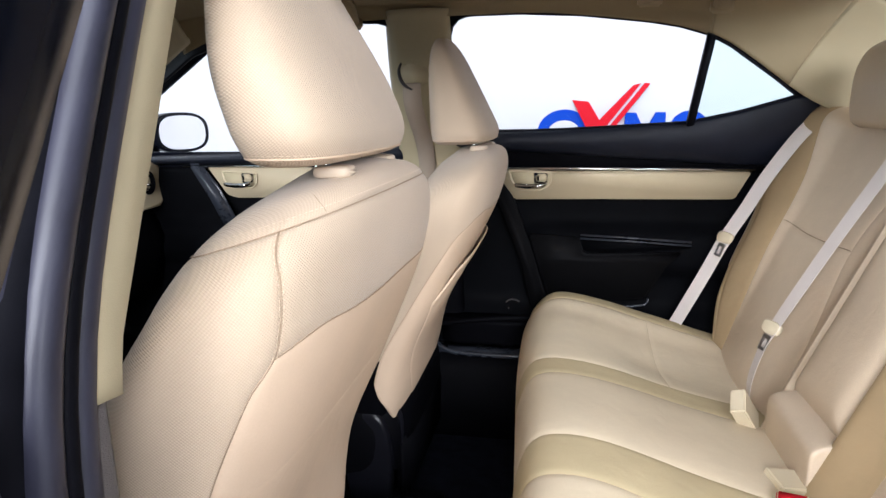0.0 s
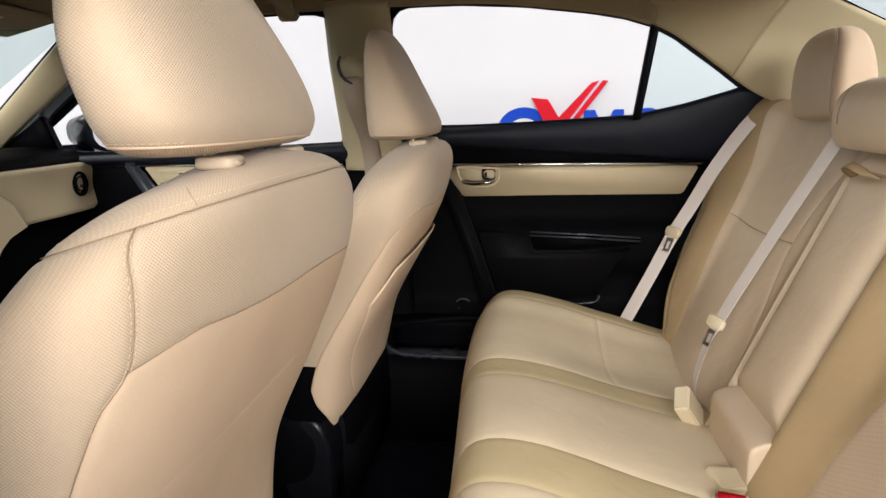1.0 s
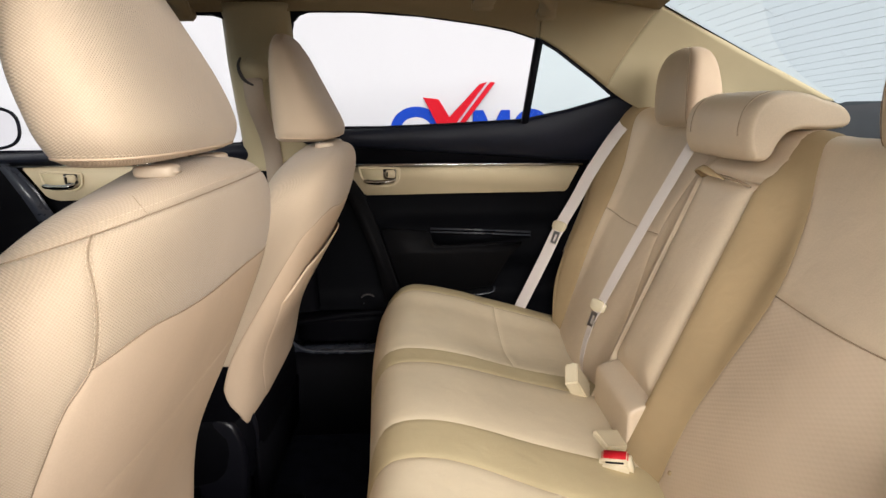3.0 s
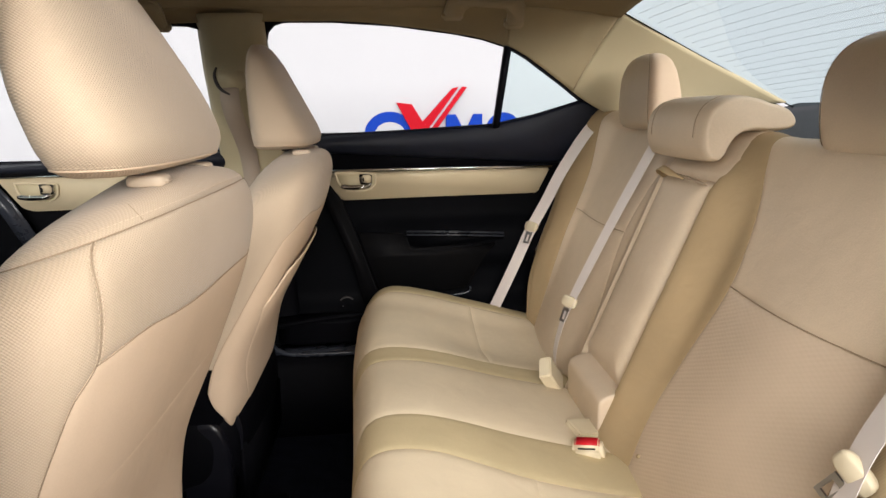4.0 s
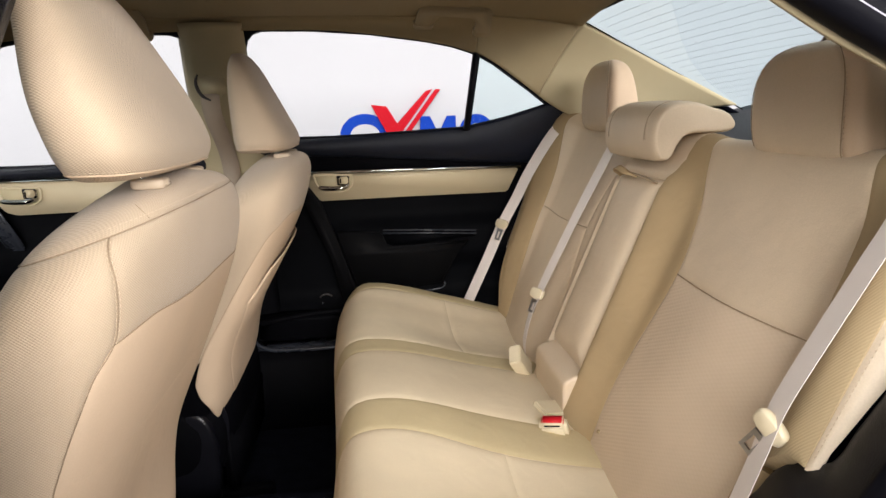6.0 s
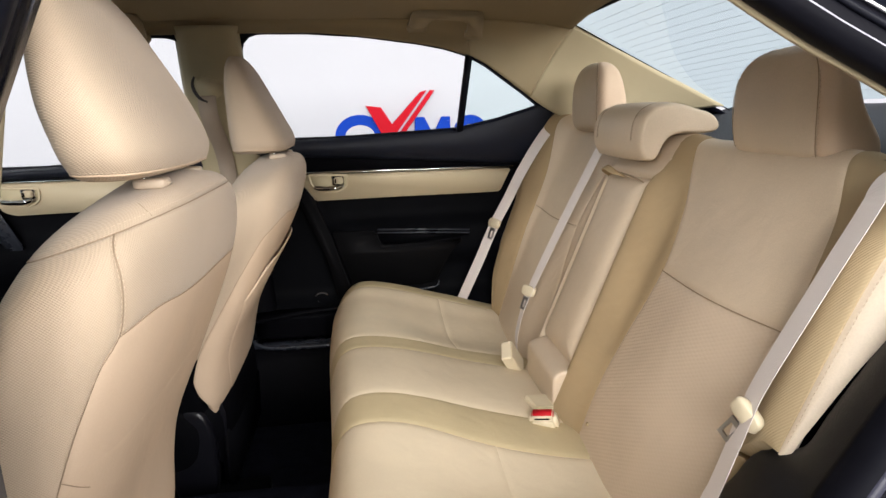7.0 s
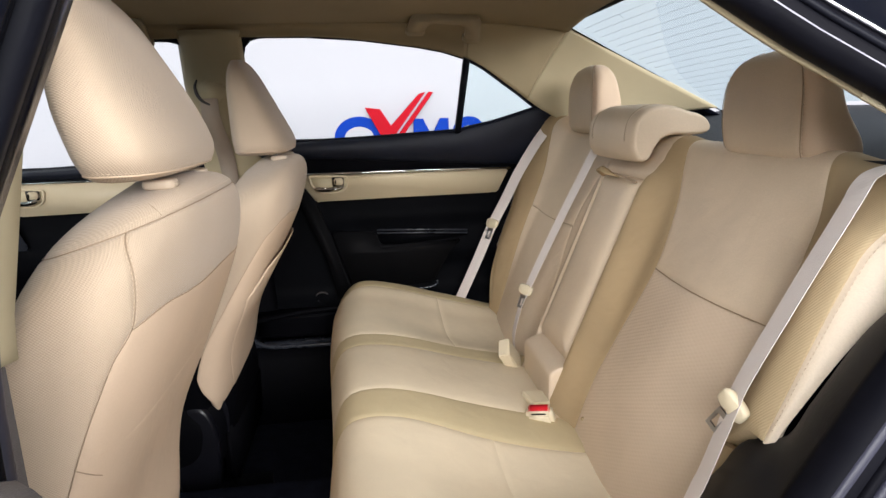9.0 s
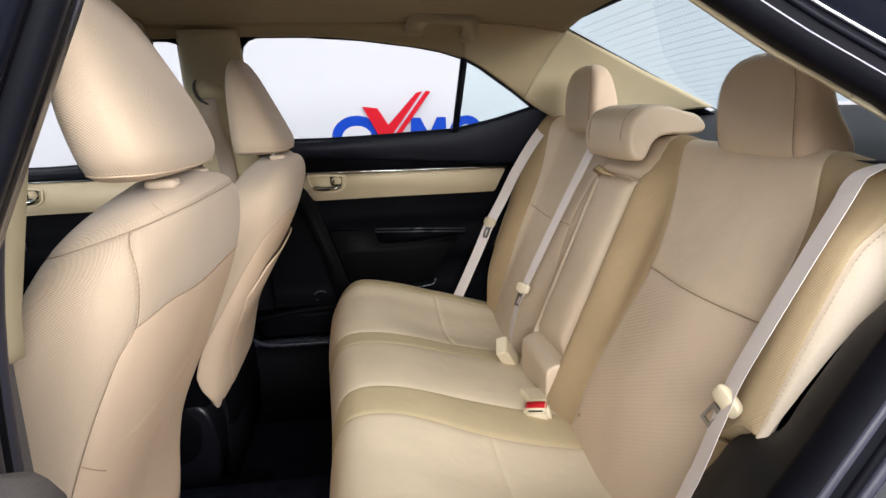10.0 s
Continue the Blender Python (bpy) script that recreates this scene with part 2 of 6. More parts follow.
def grid_bm(P, flip=False, uv=None):
    nu, nv = P.shape[:2]
    bm = bmesh.new()
    V = [[bm.verts.new(P[i, j]) for j in range(nv)] for i in range(nu)]
    layer = bm.loops.layers.uv.new("cloth")
    for i in range(nu - 1):
        for j in range(nv - 1):
            ids = [(i, j), (i + 1, j), (i + 1, j + 1), (i, j + 1)]
            if flip:
                ids.reverse()
            try:
                f = bm.faces.new([V[a][b] for a, b in ids])
            except ValueError:
                continue
            if uv is not None:
                for lp, (a, b) in zip(f.loops, ids):
                    lp[layer].uv = uv[a, b]
    return bm


def panel_bm(func, nu=40, nv=40, sink=0.006, reach=0.012, skirt=0.02, flip=False, edges="lrbt", puff=0.0):
    """An upholstered panel: func(a, b) for a, b in 0..1 gives a point; the rim sinks into the seams and turns inward."""
    A = [0.5 - 0.5 * math.cos(math.pi * i / (nu - 1)) for i in range(nu)]
    B = [0.5 - 0.5 * math.cos(math.pi * j / (nv - 1)) for j in range(nv)]
    P = np.array([[func(a, b) for b in B] for a in A], float)
    du, dv = np.gradient(P, axis=0), np.gradient(P, axis=1)
    N = np.cross(du, dv)
    N /= np.linalg.norm(N, axis=2, keepdims=True) + 1e-9
    if flip:
        N = -N
    lu = np.concatenate([np.zeros((1, nv)), np.cumsum(np.linalg.norm(np.diff(P, axis=0), axis=2), axis=0)])
    lv = np.concatenate([np.zeros((nu, 1)), np.cumsum(np.linalg.norm(np.diff(P, axis=1), axis=2), axis=1)], axis=1)
    D = np.full((nu, nv), 9.0)
    if "l" in edges:
        D = np.minimum(D, lu)
    if "r" in edges:
        D = np.minimum(D, lu[-1:] - lu)
    if "b" in edges:
        D = np.minimum(D, lv)
    if "t" in edges:
        D = np.minimum(D, lv[:, -1:] - lv)
    off = -sink * np.exp(-(D / reach) ** 1.5)
    if puff:
        off = off + puff * (1 - np.exp(-D / (reach * 3)))
    Q = P + N * off[..., None]
    UV = np.stack([lu, lv], axis=2)
    if skirt:
        R = np.empty((nu + 2, nv + 2, 3))
        R[1:-1, 1:-1] = Q
        R[0, 1:-1], R[-1, 1:-1] = Q[0] - N[0] * skirt, Q[-1] - N[-1] * skirt
        R[1:-1, 0], R[1:-1, -1] = Q[:, 0] - N[:, 0] * skirt, Q[:, -1] - N[:, -1] * skirt
        for i, k in ((0, 1), (-1, -2)):
            for j, q in ((0, 1), (-1, -2)):
                R[i, j] = (R[i, q] + R[k, j]) / 2
        U2 = np.pad(UV, ((1, 1), (1, 1), (0, 0)), mode="edge")
        return grid_bm(R, flip, U2)
    return grid_bm(Q, flip, UV)


def loft_bm(rings, cap=True, closed=True):
    """Skin over rings of equal count; smooth body such as a tube, a block or a cover."""
    bm = bmesh.new()
    V = [[bm.verts.new(p) for p in r] for r in rings]
    n = len(rings[0])
    for a, b in zip(V, V[1:]):
        for i in range(n if closed else n - 1):
            j = (i + 1) % n
            bm.faces.new((a[i], a[j], b[j], b[i]))
    if cap and closed:
        bm.faces.new(list(reversed(V[0])))
        bm.faces.new(V[-1])
    bmesh.ops.recalc_face_normals(bm, faces=bm.faces)
    return bm


def frames_along(points, up=None):
    pts = [Vector(p) for p in points]
    out = []
    for i, p in enumerate(pts):
        t = (pts[min(i + 1, len(pts) - 1)] - pts[max(i - 1, 0)]).normalized()
        ref = Vector(up) if up else (Vector((0, 0, 1)) if abs(t.z) < 0.9 else Vector((1, 0, 0)))
        s = t.cross(ref).normalized()
        out.append((p, t, s, s.cross(t).normalized()))
    return out


def tube_bm(points, radius, n=10, flat=1.0, up=None, closed=False):
    pts = list(points)
    rings = []
    for k, (p, t, s, u) in enumerate(frames_along(pts, up)):
        r = radius(k / (len(pts) - 1)) if callable(radius) else radius
        rings.append([p + s * math.cos(2 * math.pi * i / n) * r + u * math.sin(2 * math.pi * i / n) * r * flat for i in range(n)])
    if closed:
        bm = loft_bm(rings + [rings[0]], cap=False)
        bmesh.ops.remove_doubles(bm, verts=bm.verts, dist=1e-6)
        return bm
    return loft_bm(rings)


def smooth_path(points, n=40):
    f = table([(i, p) for i, p in enumerate(points)])
    return [tuple(f(i * (len(points) - 1) / (n - 1))) for i in range(n)]


def ribbon_bm(points, normals, width, thick):
    """A flat band of woven webbing along a path; normals: one vector or one a point."""
    pts = [Vector(p) for p in points]
    rings, run = [], 0.0
    runs = []
    for i, p in enumerate(pts):
        t = (pts[min(i + 1, len(pts) - 1)] - pts[max(i - 1, 0)]).normalized()
        nrm = Vector(normals[i] if isinstance(normals, list) else normals)
        s = t.cross(nrm).normalized()
        nn = s.cross(t).normalized()
        w, h = width / 2, thick / 2
        rings.append([p + s * a * w + nn * b * h for a, b in ((-1, 0), (-0.985, 1), (0, 1.25), (0.985, 1), (1, 0), (0.985, -1), (0, -1.25), (-0.985, -1))])
        run += (p - pts[i - 1]).length if i else 0
        runs.append(run)
    bm = loft_bm(rings)
    layer = bm.loops.layers.uv.new("cloth")
    for f in bm.faces:
        for lp in f.loops:
            i = min(range(len(pts)), key=lambda k: (pts[k] - lp.vert.co).length)
            lp[layer].uv = ((lp.vert.co - pts[i]).length, runs[i])
    return bm


def plate_bm(outline, thick, bevel=0.003, segs=2):
    """A flat piece from a 3D outline in one plane, pushed back along its normal by thick, its edges rounded."""
    bm = bmesh.new()
    vs = [bm.verts.new(p) for p in outline]
    f = bm.faces.new(vs)
    bm.normal_update()
    nrm = f.normal.copy()
    ex = bmesh.ops.extrude_face_region(bm, geom=[f])
    for g in ex["geom"]:
        if isinstance(g, bmesh.types.BMVert):
            g.co += nrm * thick
    bmesh.ops.recalc_face_normals(bm, faces=bm.faces)
    if bevel:
        bmesh.ops.bevel(bm, geom=list(bm.edges), offset=bevel, segments=segs, affect="EDGES", clamp_overlap=True)
    return bm


def box_bm(x0, x1, y0, y1, z0, z1, bevel=0.004, segs=2, m=None):
    bm = bmesh.new()
    bmesh.ops.create_cube(bm, size=1, matrix=Matrix.Translation(((x0 + x1) / 2, (y0 + y1) / 2, (z0 + z1) / 2)) @ Matrix.Diagonal((x1 - x0, y1 - y0, z1 - z0, 1)))
    if bevel:
        bmesh.ops.bevel(bm, geom=list(bm.edges), offset=bevel, segments=segs, affect="EDGES", clamp_overlap=True)
    if m is not None:
        bmesh.ops.transform(bm, matrix=m, verts=bm.verts)
    return bm


def stitches_bm(points, length=0.0042, gap=0.0026, r=0.0007):
    """A row of single stitches along a path."""
    bm = bmesh.new()
    pts = [Vector(p) for p in points]
    cum = [0.0]
    for a, b in zip(pts, pts[1:]):
        cum.append(cum[-1] + (b - a).length)

    def at(s):
        i = max(0, min(len(pts) - 2, int(np.searchsorted(cum, s)) - 1))
        k = (s - cum[i]) / max(1e-9, cum[i + 1] - cum[i])
        return pts[i].lerp(pts[i + 1], k)
    s = 0.0
    while s + length < cum[-1]:
        a, b = at(s), at(s + length)
        t = (b - a).normalized()
        q = t.cross(Vector((0.3, 0.5, 0.8))).normalized()
        w = t.cross(q)
        ring = [[bm.verts.new(c + (q * math.cos(k * math.pi / 2) + w * math.sin(k * math.pi / 2)) * rr) for k in range(4)] for c, rr in ((a, r * 0.5), (a.lerp(b, 0.5), r * 1.2), (b, r * 0.5))]
        for u, v in zip(ring, ring[1:]):
            for k in range(4):
                bm.faces.new((u[k], u[(k + 1) % 4], v[(k + 1) % 4], v[k]))
        bm.faces.new(ring[0][::-1]), bm.faces.new(ring[-1])
        s += length + gap
    bmesh.ops.recalc_face_normals(bm, faces=bm.faces)
    return bm


def sgn(v, e):
    return math.copysign(abs(v) ** e, v)


# ---- showroom ----
WALL_Y = 3.0


def slab(name, x0, x1, y0, y1, z0, z1, mat, label, category):
    ob = link(name, box_bm(x0, x1, y0, y1, z0, z1, 0), mat, None, "", smooth=False)
    return tagged(ob, label, category, kind="structure")


slab("ground", -9, 11, -9, 8, -0.15, 0.0, M_FLOOR, "grey polished showroom floor under the car", "floor")
slab("wall_far", -9, 9, WALL_Y, WALL_Y + 0.15, 0, 3.5, M_WALL, "bright white showroom wall with a sign", "wall")
# two unseen near walls; the gap between them shapes the near fill light
slab("wall_near", -9, 9, -4.15, -4.0, 0, 0.7, M_ROOM, "grey low wall, out of view, below the gap for the fill light", "wall")
slab("wall_near_top", -9, 9, -4.15, -4.0, 3.3, 3.5, M_ROOM, "grey wall strip, out of view, above the gap for the fill light", "wall")
slab("wall_front", -7.15, -7.0, -4.1, WALL_Y, 0, 3.5, M_WALL, "white showroom wall ahead of the car", "wall")
slab("wall_rear", 7.0, 7.15, -4.1, WALL_Y, 0, 3.5, M_WALL, "white showroom wall behind the car", "wall")
slab("ceiling", -7.2, 7.2, -4.2, WALL_Y + 0.2, 3.5, 3.65, M_CEIL, "white flat showroom ceiling", "ceiling")


def wall_sign():
    root = thing("wall_sign", "blue and red raised plain shapes of a sign on white wall", "sign")
    y = WALL_Y - 0.002

    def flat(name, pts, mat, depth, off=0.0):
        part(name, plate_bm([(px, y - off, pz) for px, pz in pts], depth, 0.002, 1), mat, root, smooth=False)

    def arc(name, cx, cz, r0, r1, rz, a0, a1):
        n = 36
        ring = [(cx + r1 * math.cos(lerp(a0, a1, i / n)), cz + r1 * rz * math.sin(lerp(a0, a1, i / n))) for i in range(n + 1)]
        ring += [(cx + r0 * math.cos(lerp(a1, a0, i / n)), cz + (r1 * rz - (r1 - r0)) * math.sin(lerp(a1, a0, i / n))) for i in range(n + 1)]
        flat(name, ring, M_BLUE, -0.02)
    arc("blue_arc", 0.105, 1.000, 0.098, 0.165, 0.86, -0.02, math.pi + 0.02)
    check = [(0.150, 1.198), (0.250, 1.186), (0.318, 1.075), (0.512, 1.278), (0.556, 1.289), (0.315, 0.975), (0.262, 0.985)]
    # offset grey copy of the stroke, painted as its cast shadow
    flat("painted_shadow", [(px + 0.016, pz - 0.014) for px, pz in check], M_SHADOWGREY, -0.006)
    flat("red_stroke", check, M_SIGNRED, -0.016, 0.008)
    flat("red_stroke", [(0.578, 1.290), (0.610, 1.286), (0.372, 0.975), (0.335, 0.978)], M_SIGNRED, -0.016, 0.008)
    flat("blue_block", [(0.462, 0.90), (0.472, 1.116), (0.535, 1.116), (0.592, 1.0), (0.650, 1.116), (0.708, 1.116), (0.712, 0.90), (0.652, 0.90), (0.650, 1.0), (0.592, 0.905), (0.528, 1.0), (0.522, 0.90)], M_BLUE, -0.02)
    arc("blue_arc", 0.85, 1.012, 0.055, 0.115, 0.96, 0.35, math.pi + 0.35)


wall_sign()


# ---- car body ----
def ys(z):
    """Inner side of the car: upright doors, leaning in above the belt line."""
    return 0.69 if z <= 1.0 else 0.69 - 0.46 * (z - 1.0)


def side(x, z, off=0.0, s=1):
    return (x, s * (ys(z) + off), z)


REAR_WIN = [(-0.178, 1.083), (0.12, 1.092), (0.385, 1.104), (0.50, 1.128), (0.612, 1.160), (0.56, 1.197), (0.50, 1.236), (0.45, 1.269), (0.40, 1.293),
            (0.34, 1.311), (0.27, 1.324), (0.12, 1.343), (-0.02, 1.352), (-0.14, 1.353), (-0.168, 1.345), (-0.184, 1.325), (-0.186, 1.25)]
FRONT_WIN = [(-1.185, 1.020), (-0.75, 1.034), (-0.352, 1.05), (-0.340, 1.20), (-0.325, 1.31), (-0.331, 1.334), (-0.352, 1.346), (-0.45, 1.349), (-0.60, 1.345), (-0.74, 1.328),
             (-0.88, 1.288), (-1.0, 1.224), (-1.10, 1.170), (-1.165, 1.133), (-1.183, 1.115)]


def loop_offset(loop, d):
    c = np.array(loop, float)
    nxt, prv = np.roll(c, -1, 0), np.roll(c, 1, 0)
    t = nxt - prv
    nrm = np.stack([t[:, 1], -t[:, 0]], 1)
    nrm /= np.linalg.norm(nrm, axis=1, keepdims=True)
    return [tuple(p) for p in c + nrm * d]


def dense(loop, n=90):
    """Evenly spaced points round a closed outline."""
    pts = np.array(list(loop) + [loop[0]], float)
    seg = np.linalg.norm(np.diff(pts, axis=0), axis=1)
    cum = np.concatenate([[0], np.cumsum(seg)])
    out = []
    for k in range(n):
        s = cum[-1] * k / n
        i = min(len(seg) - 1, int(np.searchsorted(cum, s, side="right")) - 1)
        out.append(tuple(lerp(pts[i], pts[i + 1], (s - cum[i]) / seg[i])))
    return out


FRAME = ((0.0, 0.015), (0.0, 0.009), (0.0015, 0.007), (0.004, 0.007), (0.006, 0.010), (0.036, 0.018))


def ring_frame_bm(loop, steps, s=1):
    """A frame round an opening: steps are (outward, across) offsets of its profile."""
    L = dense(loop)
    rings = []
    for d, off in steps:
        rings.append([side(x, z, off * (1.0 if x < -0.1 or off > 0 else 0.22), s) for x, z in loop_offset(L, d)])
    n = len(L)
    bm = bmesh.new()
    V = [[bm.verts.new(p) for p in r] for r in rings]
    for a, b in zip(V, V[1:]):
        for i in range(n):
            bm.faces.new((a[i], a[(i + 1) % n], b[(i + 1) % n], b[i]))
    bmesh.ops.recalc_face_normals(bm, faces=bm.faces)
    return bm


def pane_bm(loop, off, s=1):
    bm = bmesh.new()
    L = loop_offset(dense(loop, 60), 0.006)
    bm.faces.new([bm.verts.new(side(x, z, off, s)) for x, z in L])
    return bm


def strip_bm(curve_a, curve_b, n=40, m=16, bulge=0.0, push=(0, 0, 1), flip=False):
    """A curved cover between two edges, bulged along push."""
    fa, fb = table([(i / (len(curve_a) - 1), p) for i, p in enumerate(curve_a)]), table([(i / (len(curve_b) - 1), p) for i, p in enumerate(curve_b)])
    P = np.array([[lerp(fa(i / (n - 1)), fb(i / (n - 1)), j / (m - 1)) + np.array(push) * bulge * math.sin(math.pi * j / (m - 1)) for j in range(m)] for i in range(n)])
    bm = grid_bm(P, flip)
    return bm


def solid(ob, thick):
    mod = ob.modifiers.new("thickness", "SOLIDIFY")
    mod.thickness, mod.offset = thick, -1
    return ob


# floor pan
def floor_z(x, y):
    tunnel = 0.12 * math.exp(-(y / 0.11) ** 4)
    return 0.27 + tunnel


P = np.array([[(x, y, floor_z(x, y)) for y in np.linspace(-0.72, 0.72, 60)] for x in np.linspace(-1.35, 0.10, 40)])
car_floor = solid(link("floor", grid_bm(P), M_CARPET), 0.03)
tagged(car_floor, "black carpeted car floor with a raised centre tunnel", "car floor", kind="structure")
for s in (1, -1):
    P = np.array([[(x, s * y, z) for y, z in ((0.525, 0.275), (0.545, 0.38), (0.558, 0.455), (0.572, 0.478), (0.59, 0.487), (0.66, 0.489), (0.70, 0.48), (0.73, 0.40), (0.75, 0.2))] for x in np.linspace(-1.3, 0.4, 24)])
    sill = solid(link("door_sill", grid_bm(P, s > 0), M_BLACK), 0.004)
    tagged(sill, "black plastic scuff plate along the door sill", "door sill", kind="structure")

# the sill's bluish highlight, put in as plate colour and a curved tube
scuff = thing("scuff_plate", "glossy scuff plate on the far door sill, highlight put in as blue grey", "sill trim", kind="structure")
part("plate", box_bm(-0.30, 0.10, 0.585, 0.655, 0.487, 0.494, 0.003, 2), M_TRIM_SHEEN, scuff)
part("highlight_bead", tube_bm(smooth_path([(-0.27, 0.64, 0.60), (-0.262, 0.62, 0.55), (-0.245, 0.60, 0.512), (-0.20, 0.585, 0.493), (-0.10, 0.58, 0.490), (0.10, 0.58, 0.490)], 40), 0.007, 8), M_TRIM_SHEEN, scuff)

# underbody and outer skin, which close the car from below and outside
tagged(link("underbody", box_bm(-2.6, 1.9, -0.74, 0.74, 0.17, 0.235, 0.02), M_PAINT), "black painted underside of the car", "car body", kind="structure")


# headliner
def liner_z(x, y):
    edge = abs(y) / 0.52
    z = 1.412 - 0.035 * edge ** 3
    if x > 0.35:
        z -= 0.028 * ((x - 0.35) / 0.33) ** 2
    if x < -0.7:
        z -= 0.06 * ((-0.7 - x) / 0.35) ** 2
    return z


xs, yv = np.linspace(-0.985, 0.675, 60), np.linspace(-0.505, 0.505, 50)
P = np.array([[(x, y, liner_z(x, y)) for y in yv] for x in xs])
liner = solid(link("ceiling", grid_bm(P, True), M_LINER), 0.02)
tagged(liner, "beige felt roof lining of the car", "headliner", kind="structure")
P = np.array([[(x, y, liner_z(x, y * 0.66) + 0.055 - 0.10 * (abs(y) / 0.76) ** 6) for y in np.linspace(-0.62, 0.62, 40)] for x in np.linspace(-1.02, 0.72, 40)])
roof = solid(link("roof", grid_bm(P), M_PAINT), 0.004)
tagged(roof, "black painted car roof", "car roof", kind="structure")

WIN_TOP = [(-0.90, 1.298), (-0.82, 1.325), (-0.74, 1.340), (-0.60, 1.352), (-0.45, 1.356), (-0.30, 1.358), (-0.14, 1.359), (0.0, 1.358), (0.12, 1.349), (0.27, 1.330), (0.34, 1.317), (0.405, 1.298)]
for s in (1, -1):
    top = [side(x, z - 0.0042, 0.004, s) for x, z in WIN_TOP]
    edge = [(x, s * 0.50, liner_z(x, 0.50) - 0.001) for x, z in WIN_TOP]
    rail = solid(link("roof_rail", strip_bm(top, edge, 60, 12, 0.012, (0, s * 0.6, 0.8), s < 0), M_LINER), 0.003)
    tagged(rail, "beige felt cover along the roof side", "roof trim", kind="structure")
    # rear pillar cover, from the side window round to the rear glass
    if s > 0:
        lower = [side(0.405, 1.298, 0.004), side(0.453, 1.274, 0.004), side(0.503, 1.242, 0.004), side(0.563, 1.202, 0.004), side(0.622, 1.163, 0.006), (0.68, 0.605, 1.128), (0.76, 0.60, 1.105), (0.86, 0.60, 1.10)]
    else:
        lower = [side(0.372, 1.296, -0.006, -1), side(0.437, 1.248, -0.008, -1), side(0.497, 1.204, -0.008, -1), side(0.550, 1.172, -0.008, -1), side(0.605, 1.137, -0.008, -1), (0.67, -0.625, 1.105), (0.76, -0.61, 1.09), (0.86, -0.60, 1.09)]
    upper = [(0.405, s * 0.50, liner_z(0.405, 0.5)), (0.50, s * 0.50, liner_z(0.5, 0.5)), (0.60, s * 0.50, liner_z(0.6, 0.5)), (0.668, s * 0.50, 1.368), (0.78, s * 0.50, 1.312), (0.89, s * 0.50, 1.256), (1.0, s * 0.50, 1.203), (1.12, s * 0.50, 1.143)]
    low, high = table([(i, p) for i, p in enumerate(lower)]), table([(i, p) for i, p in enumerate(upper)])
    fold = lambda v0, v1, w0, w1: ([tuple(low(k)) for k in np.linspace(v0, v1, 8)], [tuple(high(k)) for k in np.linspace(w0, w1, 8)])
    a_, b_ = fold(0.0, 3.5, 0.0, 3.1)
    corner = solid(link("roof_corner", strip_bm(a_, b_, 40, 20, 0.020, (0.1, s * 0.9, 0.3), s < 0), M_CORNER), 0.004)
    tagged(corner, "beige felt corner between roof lining and rear pillar", "roof trim", kind="structure")
    a_, b_ = fold(3.5, 7.0, 3.1, 7.0)
    cp = solid(link("pillar_rear", strip_bm(a_, b_, 40, 20, 0.022, (0.1, s * 0.9, 0.3), s < 0), M_PILLAR), 0.004)
    tagged(cp, "beige moulded cover of the rear roof pillar", "pillar trim", kind="structure")

# rear glass with its heater wires
rear_glass = thing("window_rear", "green tinted rear glass with fine heater wires", "rear window", kind="structure")


def rear_point(u, v):
    """u: -1..1 across, v: 0 at the top .. 1 at the bottom."""
    x, z = lerp(0.668, 1.13, v), lerp(1.372, 1.140, v)
    bow = 0.05 * (1 - u * u)
    return (x + bow * 0.9, u * lerp(0.50, 0.505, v), z + bow * 0.42)


P = np.array([[rear_point(u, v) for v in np.linspace(-0.02, 1.04, 14)] for u in np.linspace(-1.02, 1.02, 30)])
pane = part("pane", grid_bm(P), M_RGLASS, rear_glass)
pane.visible_shadow = False
for k in range(19):
    v = lerp(0.07, 0.95, k / 18)
    pts = [tuple(Vector(rear_point(u, v)) - Vector((0.002, 0, 0.002))) for u in np.linspace(-0.93, 0.93, 24)]
    part("heater_wire", tube_bm(pts, 0.00032, 4), M_WIRE, rear_glass)
for u in (-0.6, 0.0, 0.6):
    part("heater_wire", tube_bm([tuple(Vector(rear_point(u, v)) - Vector((0.002, 0, 0.002))) for v in np.linspace(0.07, 0.95, 14)], 0.00035, 4), M_WIRE, rear_glass)
for s in (1, -1):
    pts = [tuple(Vector(rear_point(s * 0.998, v)) - Vector((0.002, 0, 0.002))) for v in np.linspace(-0.02, 1.03, 20)]
    part("glass_seal", tube_bm(pts, 0.0016, 8), M_BLACK, rear_glass)
part("glass_seal", tube_bm([tuple(Vector(rear_point(u, -0.005)) - Vector((0.004, 0, 0.003))) for u in np.linspace(-1, 1, 30)], 0.005, 8), M_RUBBER, rear_glass)

# parcel shelf
P = np.array([[(x, y, 1.082 + 0.045 * ((x - 0.72) / 0.45) ** 2) for y in np.linspace(-0.62, 0.62, 30)] for x in np.linspace(0.70, 1.24, 20)])
shelf = solid(link("parcel_shelf", grid_bm(P), M_SHELF), 0.02)
tagged(shelf, "dark grey parcel shelf behind the rear seat", "parcel shelf", kind="structure")
boot = link("boot_lid", box_bm(1.20, 1.95, -0.70, 0.70, 0.25, 1.075, 0.06, 4), M_PAINT)
tagged(boot, "black painted boot of the car", "car body", kind="structure")
tagged(link("bulkhead", box_bm(0.80, 0.83, -0.66, 0.66, 0.25, 1.07, 0.004), M_BLACK), "dark panel behind the rear seat", "bulkhead", kind="structure")


